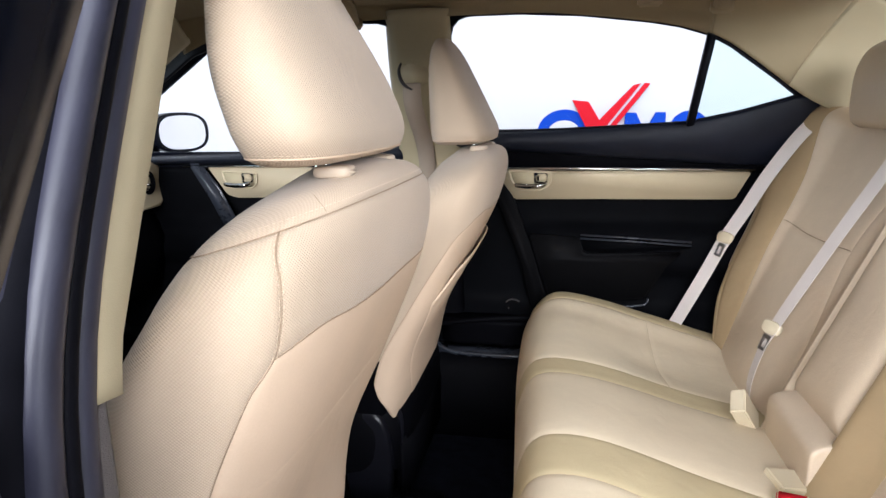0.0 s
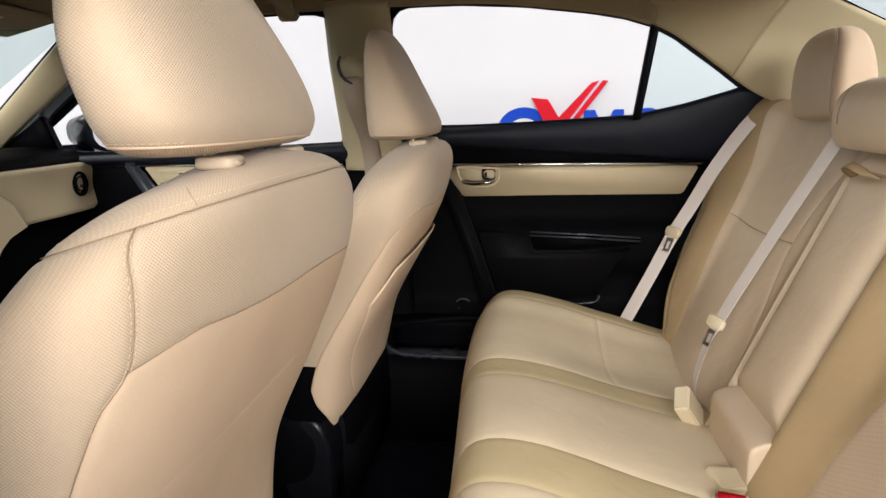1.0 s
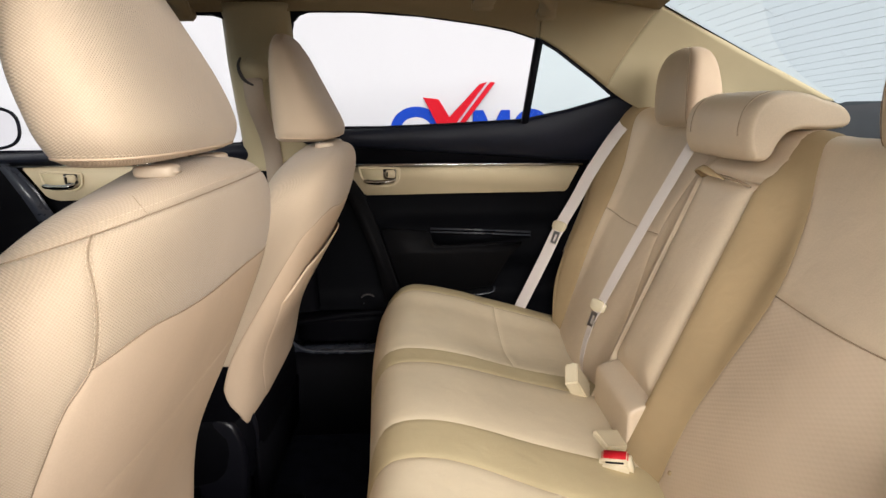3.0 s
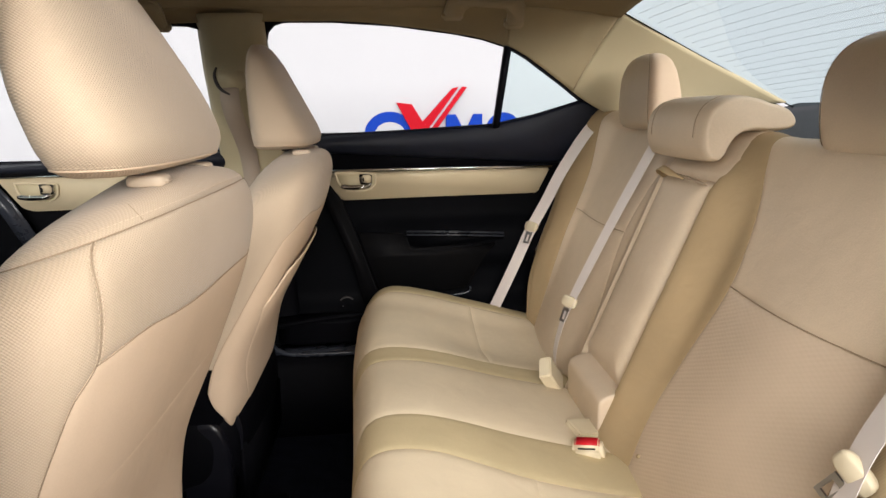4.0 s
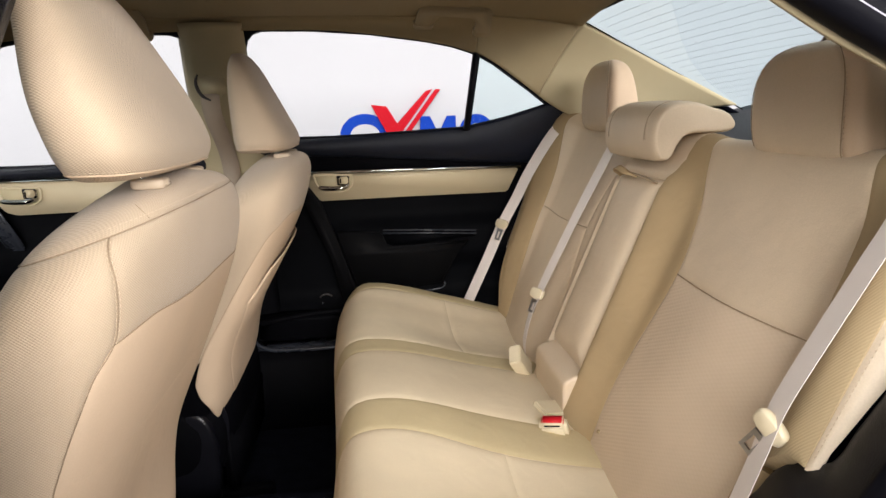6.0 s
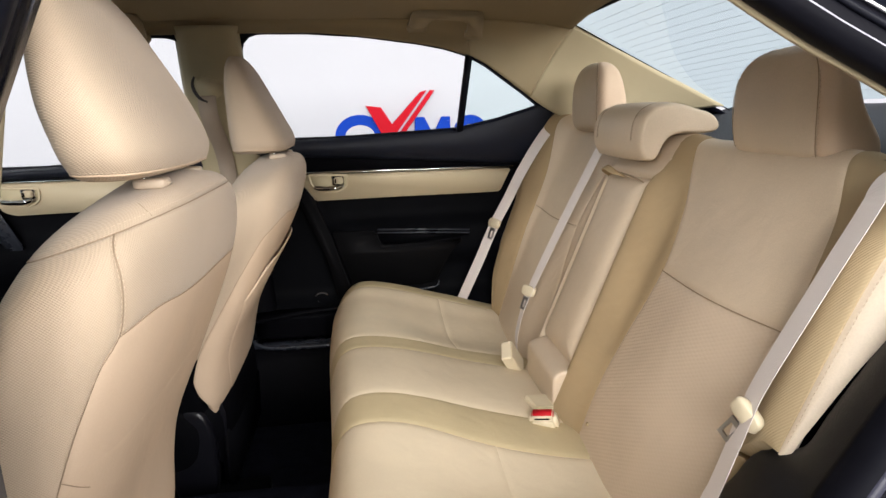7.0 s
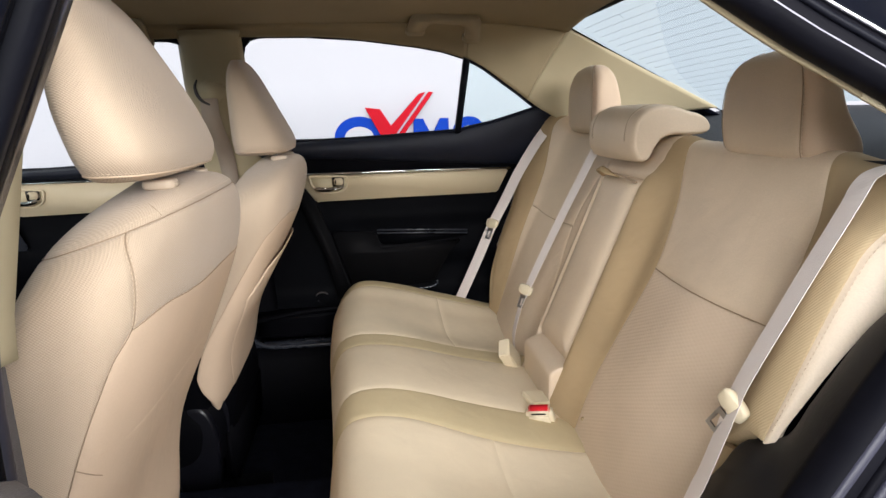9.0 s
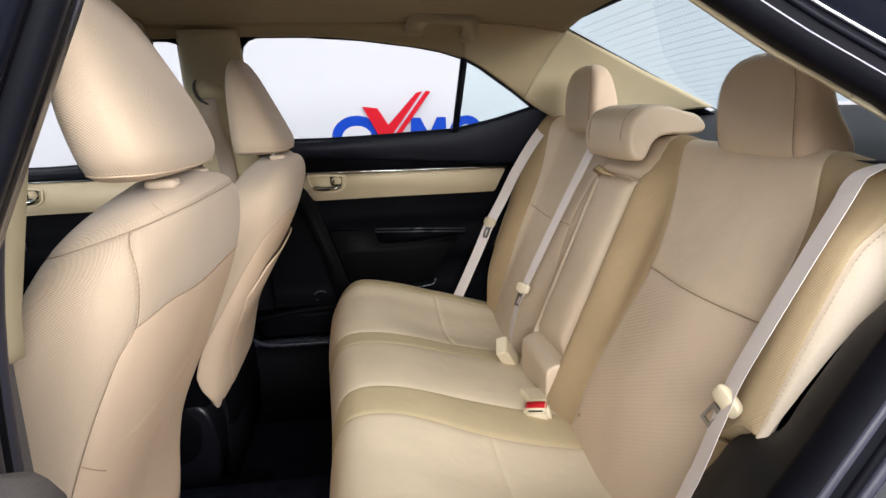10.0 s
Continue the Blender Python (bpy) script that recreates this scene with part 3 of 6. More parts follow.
# middle pillars
def pillar(s):
    root = thing("pillar_middle", "beige moulded middle pillar cover over a dark grey foot", "pillar trim", "middle pillars", "structure")
    zs_ = np.linspace(0.975 if s > 0 else 0.970, 1.372, 24)
    rings = []
    for z in zs_:
        xf, xr = (lerp(-0.353, -0.343, (z - 0.975) / 0.4) if s > 0 else lerp(-0.352, -0.322, (z - 0.975) / 0.4)), lerp(-0.180, -0.184, (z - 0.975) / 0.4)
        y0, y1 = ys(z) - (lerp(0.022, 0.002, step(1.22, 1.36, z)) if s > 0 else 0.052 - 0.15 * max(0.0, 1.0 - z)), ys(z) + 0.03
        rings.append([(x, s * y, z) for x, y in ((xf, y1), (xf, y0 + 0.016), (xf + 0.012, y0 + 0.003), (xf + 0.035, y0 - 0.006), ((xf + xr) / 2, y0 - 0.010), (xr - 0.035, y0 - 0.006), (xr - 0.012, y0 + 0.001), (xr, y0 + 0.010), (xr - 0.006, y0 + 0.030), (xr - 0.010, y0 + 0.060))])
    part("upper_cover", loft_bm(rings), M_PILLAR, root)
    rings = []
    for z in np.linspace(0.38, 0.973 if s > 0 else 0.968, 24):
        k = (0.973 - z) / 0.6
        xf, xr = -0.352 - 0.1 * k, (-0.186 + 0.02 * k * k if s > 0 else -0.184 - 0.004 * k)
        y0, y1 = ys(z) - (0.020 if s > 0 else 0.044), ys(z) + 0.03
        rings.append([(x, s * y, z) for x, y in ((xf, y1), (xf, y0 + 0.016), (xf + 0.012, y0 + 0.003), (xf + 0.035, y0 - 0.004), ((xf + xr) / 2, y0 - 0.006), (xr - 0.035, y0 - 0.004), (xr - 0.012, y0 + 0.003), (xr, y0 + 0.018), (xr - 0.012, y0 + 0.034))])
    part("lower_cover", loft_bm(rings), M_GREY if s < 0 else M_BLACK, root, "dark plastic foot cover")
    return root


pillar(1), pillar(-1)


def pillar_belt(s):
    """The front seat's belt on the middle pillar: a height adjuster with its ring, and the webbing below."""
    root = thing("front_seat_belt", "webbing, browned to stand for shade, hanging from a guide on the beige pillar", "seat belt", "seat belts")
    z = 1.255
    y = ys(z) - 0.045
    m = Matrix.Translation((-0.272, s * (y - 0.004), 1.222)) @ pose(0, 0, 0, 0, 14 * s, 0)
    part("adjuster_cover", box_bm(-0.030, 0.036, -0.012, 0.012, -0.020, 0.026, 0.009, 3, m), M_PILLAR, root, "beige moulded belt guide")
    arc = [(-0.034, 0.022), (-0.036, 0.004), (-0.028, -0.014), (-0.014, -0.027), (0.006, -0.033)]
    pts = smooth_path([tuple(m @ Vector((px_, -s * 0.010, pz_))) for px_, pz_ in arc], 20)
    part("guide_ring", tube_bm(pts, lambda t: 0.0022 + 0.0022 * math.sin(math.pi * t), 8), M_FOOT, root, "dark plastic guide slot")
    path = smooth_path([(-0.276, s * (y - 0.010), 1.205), (-0.274, s * (y - 0.006), 1.15), (-0.270, s * (ys(1.0) - 0.05), 1.02), (-0.268, s * (ys(0.8) - 0.05), 0.8), (-0.27, s * 0.62, 0.5)], 24)
    part("webbing", ribbon_bm(path, (0.15, -s, 0), 0.044, 0.0016), M_SHADED_WEB, root)


pillar_belt(1), pillar_belt(-1)


# ---- doors ----
def side_poly(pts, off, s=1):
    return [side(x, z, off, s) for x, z in pts]


def lever_handle(door, x, z, y):
    """A pull lever with its lock in a shallow bowl."""
    bowl = [(-0.057, 0.031), (-0.010, 0.030), (0.050, 0.027), (0.053, 0.020), (0.050, -0.004), (0.038, -0.015), (0.022, -0.020), (-0.028, -0.018), (-0.042, -0.010), (-0.052, 0.008)]
    place = lambda pts, off: [(x + a, y - off, z + b) for a, b in pts]
    # flat plate in a darker trim colour, which paints the recess's shade
    h = part("handle_cup", plate_bm(place(bowl, 0.0035), 0.004, 0.001), M_PILLAR, door, "flat tan bowl of the handle, darker colour standing in for shade")
    part("cup_rim", tube_bm(place(dense(bowl, 60), 0.003), 0.0034, 8, up=(0, 1, 0), closed=True), M_TRIM, h, "raised beige rim")
    lever = [(-0.046, -0.003), (-0.038, -0.0105), (-0.010, -0.0140), (0.020, -0.0130), (0.040, -0.007), (0.045, 0.004), (0.037, 0.004), (0.020, -0.0010), (-0.010, -0.0015), (-0.036, 0.002)]
    part("lever", plate_bm(place(lever, 0.018), 0.010, 0.0028, 3), M_CHROME, h, "chrome pull lever")
    part("lock_frame", plate_bm(place([(0.008, 0.027), (0.044, 0.025), (0.043, 0.000), (0.010, -0.001)], 0.0125), 0.010, 0.002), M_CHROME, h, "chrome lock surround")
    part("lock_knob", box_bm(x + 0.0155, x + 0.0415, y - 0.018, y - 0.010, z + 0.003, z + 0.0245, 0.003), M_TRIM, h)
    part("lock_mark", box_bm(x + 0.0175, x + 0.0215, y - 0.0192, y - 0.0172, z + 0.007, z + 0.019, 0.0006), M_BLACK, h)


def far_rear_door():
    d = thing("door_rear", "closed black rear car door with beige and chrome trim", "car door", "car doors")
    # lower skin: a grid with a raised armrest run
    def skin(x, z):
        arm = math.exp(-((z - 0.765) / 0.065) ** 4) * step(-0.03, 0.05, x)
        return 0.712 - 0.035 * arm - 0.05 * math.exp(-((z - 0.50) / 0.09) ** 4)
    xs_, zs_ = np.linspace(-0.32, 0.60, 90), np.linspace(0.485, 0.985, 64)
    P = np.array([[(x, skin(x, z), z) for z in zs_] for x in xs_])
    solid(part("lower_panel", grid_bm(P), M_SOFT, d), 0.03)
    # diagonal pull bar ahead of the armrest
    bar = [(-0.104, 0.943), (-0.0767, 0.958), (-0.0397, 0.9057), (0.0078, 0.776), (0.0449, 0.6554), (0.0595, 0.60), (0.0102, 0.60), (-0.016, 0.727), (-0.0838, 0.9027)]
    part("pull_bar", plate_bm([(x, 0.664, z) for x, z in bar], 0.03, 0.005, 3), M_ARM, d)
    # armrest: a flat face with a slanting grip recess; highlights added as tubes
    face = [(0.004, 0.811), (0.1336, 0.803), (0.139, 0.785), (0.150, 0.760), (0.250, 0.763), (0.398, 0.769), (0.363, 0.735), (0.31, 0.64), (0.18, 0.63), (0.055, 0.64), (0.024, 0.738)]
    part("armrest", plate_bm([(x, 0.655, z) for x, z in face], 0.03, 0.006, 3), M_ARM, d, "dark grey moulded armrest face")
    part("grip_recess", plate_bm([(0.136, 0.672, 0.806), (0.42, 0.672, 0.792), (0.42, 0.672, 0.778), (0.2, 0.672, 0.76), (0.15, 0.672, 0.766)], 0.012, 0.002), M_SOFT, d)
    for z0, z1 in ((0.812, 0.798), (0.803, 0.789)):
        part("grip_highlight", tube_bm([(0.138, 0.655, z0), (0.28, 0.653, (z0 + z1) / 2 + 0.0015), (0.416, 0.655, z1)], 0.0024, 8), M_TRIM_SHEEN, d, "thin tube coloured as an edge highlight")
    part("pocket_edge", tube_bm(smooth_path([(0.21, 0.655, 0.617), (0.27, 0.65, 0.622), (0.31, 0.65, 0.629), (0.318, 0.655, 0.644)], 16), 0.003, 8), M_TRIM_SHEEN, d)
    # beige band and chrome strip
    band = [(-0.115, 0.979), (0.552, 0.976), (0.517, 0.907), (0.45, 0.906), (0.2, 0.905), (-0.038, 0.902), (-0.078, 0.953)]
    part("trim_band", plate_bm([(x, 0.678, z) for x, z in band], 0.02, 0.004, 3), M_TRIM, d, "beige satin trim band")
    part("chrome_strip", tube_bm([(-0.12, 0.672, 0.987), (0.2, 0.672, 0.985), (0.556, 0.672, 0.982)], 0.0042, 8), M_CHROME, d, "thin bright chrome strip")
    lever_handle(d, 0.005, 0.948, 0.678)
    # upper roll below the glass, and the black channel between it and the chrome strip
    P = []
    for x in np.linspace(-0.32, 0.70, 60):
        zb = float(np.interp(x, [-0.32, -0.178, 0.12, 0.385, 0.5, 0.615, 0.66, 0.70], [1.075, 1.08, 1.089, 1.100, 1.124, 1.157, 1.155, 1.145]))
        zl = float(np.interp(x, [-0.32, -0.10, 0.04, 0.20, 0.37, 0.51, 0.70], [1.044, 1.032, 1.024, 1.012, 0.999, 0.988, 0.985]))
        row = []
        for k in np.linspace(0, 1, 18):
            z = lerp(zl, zb, k)
            row.append((x, ys(z) + 0.008 - 0.036 * math.sin(math.pi * min(1, k * 1.02)) ** 0.6 * (1 - 0.45 * k), z))
        P.append(row)
    solid(part("upper_roll", grid_bm(np.array(P)), M_ROLL, d, "dark padded roll, its bluish sheen put into the colour"), 0.01)
    P = np.array([[(x, ys(z) + 0.004, z) for z in np.linspace(0.975, 1.05, 4)] for x in np.linspace(-0.32, 0.70, 12)])
    solid(part("channel", grid_bm(P), M_BLACK, d, "black channel under the roll"), 0.01)
    part("window_frame", ring_frame_bm(REAR_WIN, FRAME), M_RUBBER, d, "black rubber window frame")
    pane = part("pane", pane_bm([(-0.178, 1.083), (0.12, 1.092), (0.385, 1.104), (0.40, 1.293), (0.34, 1.311), (0.27, 1.324), (0.12, 1.343), (-0.02, 1.352), (-0.14, 1.353), (-0.184, 1.325)], 0.016), M_GLASS, d)
    pane.visible_shadow = False
    pane = part("pane", pane_bm([(0.39, 1.104), (0.50, 1.128), (0.612, 1.160), (0.56, 1.197), (0.50, 1.236), (0.45, 1.269), (0.405, 1.293)], 0.012), M_QGLASS, d, "small green tinted quarter glass")
    pane.visible_shadow = False
    part("division_bar", plate_bm(side_poly([(0.380, 1.098), (0.395, 1.30), (0.412, 1.294), (0.397, 1.100)], 0.002), -0.02, 0.002), M_RUBBER, d)
    # bottle pocket low at the front
    pts = smooth_path([(-0.26, 0.63, 0.555), (-0.2, 0.60, 0.572), (-0.08, 0.60, 0.588), (0.05, 0.61, 0.592)], 20)
    part("pocket_lip", tube_bm(pts, 0.008, 8), M_BLACK, d)
    rings = []
    for z in np.linspace(0.505, 0.575, 8):
        k = (z - 0.505) / 0.07
        rings.append([(-0.22, 0.70, z), (-0.235, 0.645, z), (-0.19, 0.62 - 0.01 * k, z), (-0.05, 0.615 - 0.01 * k, z), (0.06, 0.63, z), (0.07, 0.70, z)])
    part("pocket", loft_bm(rings), M_BLACK, d, "black moulded door pocket")
    # small lever arc, and a steel dot added for the glint on it
    pts = smooth_path([(-0.056, 0.648, 0.621), (-0.048, 0.646, 0.628), (-0.0375, 0.645, 0.6305), (-0.027, 0.646, 0.628), (-0.021, 0.648, 0.623)], 16)
    part("lever_arc", tube_bm(pts, 0.0025, 6), M_FOOT, d)
    part("glint_pin", box_bm(-0.0515, -0.0475, 0.643, 0.650, 0.602, 0.606, 0.0015), M_STEEL, d, "small steel dot added as a glint")
    # outer skin
    P = np.array([[(x, y, z) for y, z in ((0.72, 0.30), (0.80, 0.40), (0.835, 0.6), (0.84, 0.8), (0.82, 0.95), (0.775, 1.04), (0.70, 1.085))] for x in np.linspace(-0.33, 0.62, 12)])
    solid(part("outer_skin", grid_bm(P), M_PAINT, d), 0.003)
    return d


far_rear_door()


def far_front_door():
    d = thing("door_front", "closed black front car door with beige trim band", "car door", "car doors")
    P = np.array([[(x, 0.715 - 0.03 * math.exp(-((z - 0.76) / 0.06) ** 4) - 0.04 * math.exp(-((z - 0.45) / 0.1) ** 4), z) for z in np.linspace(0.40, 0.985, 40)] for x in np.linspace(-1.32, -0.34, 50)])
    solid(part("lower_panel", grid_bm(P), M_SOFT, d), 0.03)
    band = [(-0.945, 0.988), (-0.36, 0.985), (-0.36, 0.905), (-0.86, 0.898), (-0.89, 0.908)]
    part("trim_band", plate_bm([(x, 0.685, z) for x, z in band], 0.02, 0.004, 3), M_TRIM, d, "beige satin trim band")
    part("chrome_strip", tube_bm([(-1.02, 0.68, 0.992), (-0.6, 0.68, 0.992), (-0.36, 0.68, 0.990)], 0.004, 8), M_CHROME, d, "thin bright chrome strip")
    lever_handle(d, -0.84, 0.945, 0.685)
    part("pull_bar", plate_bm([(-1.005, 0.672, 1.002), (-0.962, 0.672, 1.0), (-0.906, 0.672, 0.925), (-0.85, 0.676, 0.80), (-0.90, 0.676, 0.80), (-0.945, 0.672, 0.90)], 0.02, 0.008, 3), M_TRIM_SHEEN, d, "satin blue-grey door pull")
    P = []
    for x in np.linspace(-1.32, -0.34, 50):
        zb = float(np.interp(x, [-1.32, -1.185, -0.75, -0.352], [1.012, 1.018, 1.031, 1.047]))
        P.append([(x, ys(z) + 0.006 - 0.025 * math.sin(math.pi * k) ** 0.8, z) for k, z in [(k, lerp(0.994, zb, k)) for k in np.linspace(0, 1, 10)]])
    solid(part("upper_roll", grid_bm(np.array(P)), M_ROLL, d, "dark padded roll, its bluish sheen put into the colour"), 0.01)
    part("window_frame", ring_frame_bm(FRONT_WIN, FRAME), M_RUBBER, d, "black rubber window frame")
    pane = part("pane", pane_bm(FRONT_WIN, 0.016), M_GLASS, d)
    pane.visible_shadow = False
    P = np.array([[(x, y, z) for y, z in ((0.72, 0.30), (0.80, 0.40), (0.835, 0.6), (0.84, 0.8), (0.82, 0.95), (0.775, 1.0), (0.70, 1.03))] for x in np.linspace(-1.45, -0.335, 12)])
    solid(part("outer_skin", grid_bm(P), M_PAINT, d), 0.003)


far_front_door()


def near_front_door():
    """The closed front door beside the driver's seat, mostly hidden by it."""
    d = thing("door_front", "closed black front door beside the driver seat", "car door", "car doors")
    P = np.array([[(x, -0.715 + 0.03 * math.exp(-((z - 0.76) / 0.06) ** 4), z) for z in np.linspace(0.40, 0.985, 30)] for x in np.linspace(-1.32, -0.345, 30)])
    solid(part("lower_panel", grid_bm(P, True), M_SOFT, d), 0.03)
    part("window_frame", ring_frame_bm(FRONT_WIN, FRAME, -1), M_RUBBER, d)
    P = np.array([[side(x, z, 0.004, -1) for z in np.linspace(0.98, 1.04, 5)] for x in np.linspace(-1.32, -0.345, 12)])
    solid(part("upper_roll", grid_bm(P, True), M_SOFT, d), 0.02)
    pane = part("pane", pane_bm(FRONT_WIN, 0.016, -1), M_GLASS, d)
    pane.visible_shadow = False
    P = np.array([[(x, -y, z) for y, z in ((0.72, 0.30), (0.80, 0.40), (0.835, 0.6), (0.84, 0.8), (0.82, 0.95), (0.775, 1.0), (0.70, 1.03))] for x in np.linspace(-1.45, -0.345, 12)])
    solid(part("outer_skin", grid_bm(P, True), M_PAINT, d), 0.003)


near_front_door()

# ---- the open doorway on the near side ----
OPENING = [(0.10, 0.405), (0.22, 0.45), (0.31, 0.555), (0.39, 0.66), (0.44, 0.73), (0.485, 0.795), (0.527, 0.862), (0.567, 0.925), (0.607, 0.99), (0.632, 1.045), (0.642, 1.085), (0.636, 1.12), (0.608, 1.146), (0.553, 1.180), (0.503, 1.211), (0.442, 1.255),
           (0.37, 1.304), (0.27, 1.338), (0.12, 1.362), (-0.02, 1.370), (-0.13, 1.368), (-0.180, 1.358), (-0.196, 1.33), (-0.197, 1.20), (-0.195, 1.08), (-0.195, 0.97), (-0.198, 0.80), (-0.205, 0.60), (-0.20, 0.45), (-0.16, 0.405)]
doorway = thing("doorway_rear", "black painted rear door opening with a rubber seal", "door opening", kind="structure")
part("jamb", ring_frame_bm(OPENING, ((0.002, 0.012), (0.036, 0.030), (0.044, 0.040), (0.060, 0.048), (0.068, 0.064), (0.084, 0.070), (0.092, 0.090), (0.125, 0.098), (0.135, 0.115)), -1), M_PAINT, doorway, "glossy black painted jamb")
part("seal", ring_frame_bm(OPENING, ((0.006, -0.024), (0.0, -0.020), (-0.004, -0.010), (-0.006, 0.004), (-0.006, 0.016), (-0.003, 0.026), (0.006, 0.034), (0.018, 0.039), (0.030, 0.040), (0.038, 0.036), (0.040, 0.028)), -1), M_SEAL, doorway, "black rubber door seal")
L = dense(OPENING)
# the two lilac beads are added as reflection streaks along the seal
for d_, off_, r_, mat_, lab, name in ((0.0115, 0.0335, 0.0030, M_STREAK, "lilac grey bead coloured as a reflection streak", "seal_lip"), (0.0065, 0.0270, 0.0012, M_STREAK, "thin grey bead coloured as a reflection line", "seal_lip"), (0.026, 0.0415, 0.0035, M_RUBBER, "black rubber lip", "seal_lip"),
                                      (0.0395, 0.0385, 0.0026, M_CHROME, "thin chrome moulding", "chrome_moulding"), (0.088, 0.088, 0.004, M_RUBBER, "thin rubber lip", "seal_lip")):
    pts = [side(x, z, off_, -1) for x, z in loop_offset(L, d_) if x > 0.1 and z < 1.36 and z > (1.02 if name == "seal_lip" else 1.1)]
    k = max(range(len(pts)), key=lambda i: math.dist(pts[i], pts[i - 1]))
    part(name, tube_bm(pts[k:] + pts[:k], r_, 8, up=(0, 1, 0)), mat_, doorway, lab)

for d_, off_, r_, mat_ in ((0.010, 0.030, 0.0065, M_SHEEN_RIB), (0.024, 0.040, 0.0050, M_SEAL), (0.037, 0.040, 0.0070, M_SHEEN_RIB)):
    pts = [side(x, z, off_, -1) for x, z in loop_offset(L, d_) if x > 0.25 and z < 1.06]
    part("seal_lip", tube_bm(sorted(pts, key=lambda p: p[2]), r_, 12, up=(0, 1, 0)), mat_, doorway, "rounded rubber lip, blue-grey ones coloured as sheen")


def eased(pts, times=6):
    """The path with its corners rounded."""
    P = np.array(pts, float)
    for _ in range(times):
        P[1:-1] = (P[:-2] + 2 * P[1:-1] + P[2:]) / 4
    return [tuple(p) for p in P]


# lips added on the pillar side to carry the seal's soft highlights
for d_, off_, r_, mat_ in ((-0.003, -0.010, 0.0100, M_SHEEN_RIB), (-0.008, 0.004, 0.0060, M_SEAL), (-0.005, 0.018, 0.0105, M_SHEEN_RIB), (0.010, 0.033, 0.0065, M_SHEEN_RIB), (0.021, 0.040, 0.006, M_SEAL)):
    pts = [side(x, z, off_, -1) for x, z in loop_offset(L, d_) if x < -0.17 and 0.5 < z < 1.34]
    part("seal_lip", tube_bm(eased(sorted(pts, key=lambda p: p[2])), r_, 14, up=(0, 1, 0)), mat_, doorway, "rounded rubber lip, blue-grey ones coloured as sheen")


# black cover over the wheel housing, between the rear seat and the doorway
def quarter_trim(s):
    rows = []
    for x, z in OPENING[2:11]:
        rows.append((x, z))
    f = table([(i / 8, p) for i, p in enumerate(rows)])
    rim = table([(0.50, (0.49, 0.40)), (0.555, (0.50, 0.43)), (0.642, (0.515, 0.487)), (0.716, (0.522, 0.537)), (0.766, (0.530, 0.566)), (0.79, (0.546, 0.606)), (0.833, (0.570, 0.612)), (0.881, (0.596, 0.617)), (0.918, (0.618, 0.622)), (0.952, (0.644, 0.632)), (1.0, (0.672, 0.642)), (1.09, (0.70, 0.655))])
    P = []
    for i in range(60):
        x, z = f(i / 59)
        xi, yi = rim(z)
        row = []
        for k in np.linspace(0, 1, 18):
            row.append((lerp(x, xi, k), s * (lerp(ys(z) + 0.012, yi, k) - 0.010 * math.sin(math.pi * k)), z + 0.004 * math.sin(math.pi * k)))
        P.append(row)
    ob = solid(link("quarter_trim", grid_bm(np.array(P), s < 0), M_QUARTER), 0.006)
    tagged(ob, "black grained plastic cover over the wheel housing", "side trim", kind="structure")


quarter_trim(-1)

# outer rear quarter panels and near B-pillar skin
for s in (1, -1):
    P = np.array([[(x, s * y, z) for y, z in ((0.72, 0.30), (0.80, 0.45), (0.835, 0.65), (0.84, 0.85), (0.82, 0.98), (0.77, 1.06), (0.70, 1.10))] for x in np.linspace(0.68, 1.9, 12)])
    q = solid(link("quarter_panel", grid_bm(P, s < 0), M_PAINT), 0.003)
    tagged(q, "black painted rear quarter of the car", "car body", kind="structure")
    upper = [(0.40, s * 0.54, 1.385), (0.66, s * 0.525, 1.366), (0.9, s * 0.525, 1.243), (1.2, s * 0.53, 1.095)]
    lower = [side(0.46, 1.30, 0.05, s), side(0.62, 1.22, 0.06, s), side(0.80, 1.13, 0.05, s), side(1.2, 1.08, 0.03, s)]
    q = solid(link("pillar_outer_skin", strip_bm(lower, upper, 20, 8, 0.01, (0, s, 0.3), s < 0), M_PAINT), 0.003)
    tagged(q, "black painted outside of the rear pillar", "car body", kind="structure")


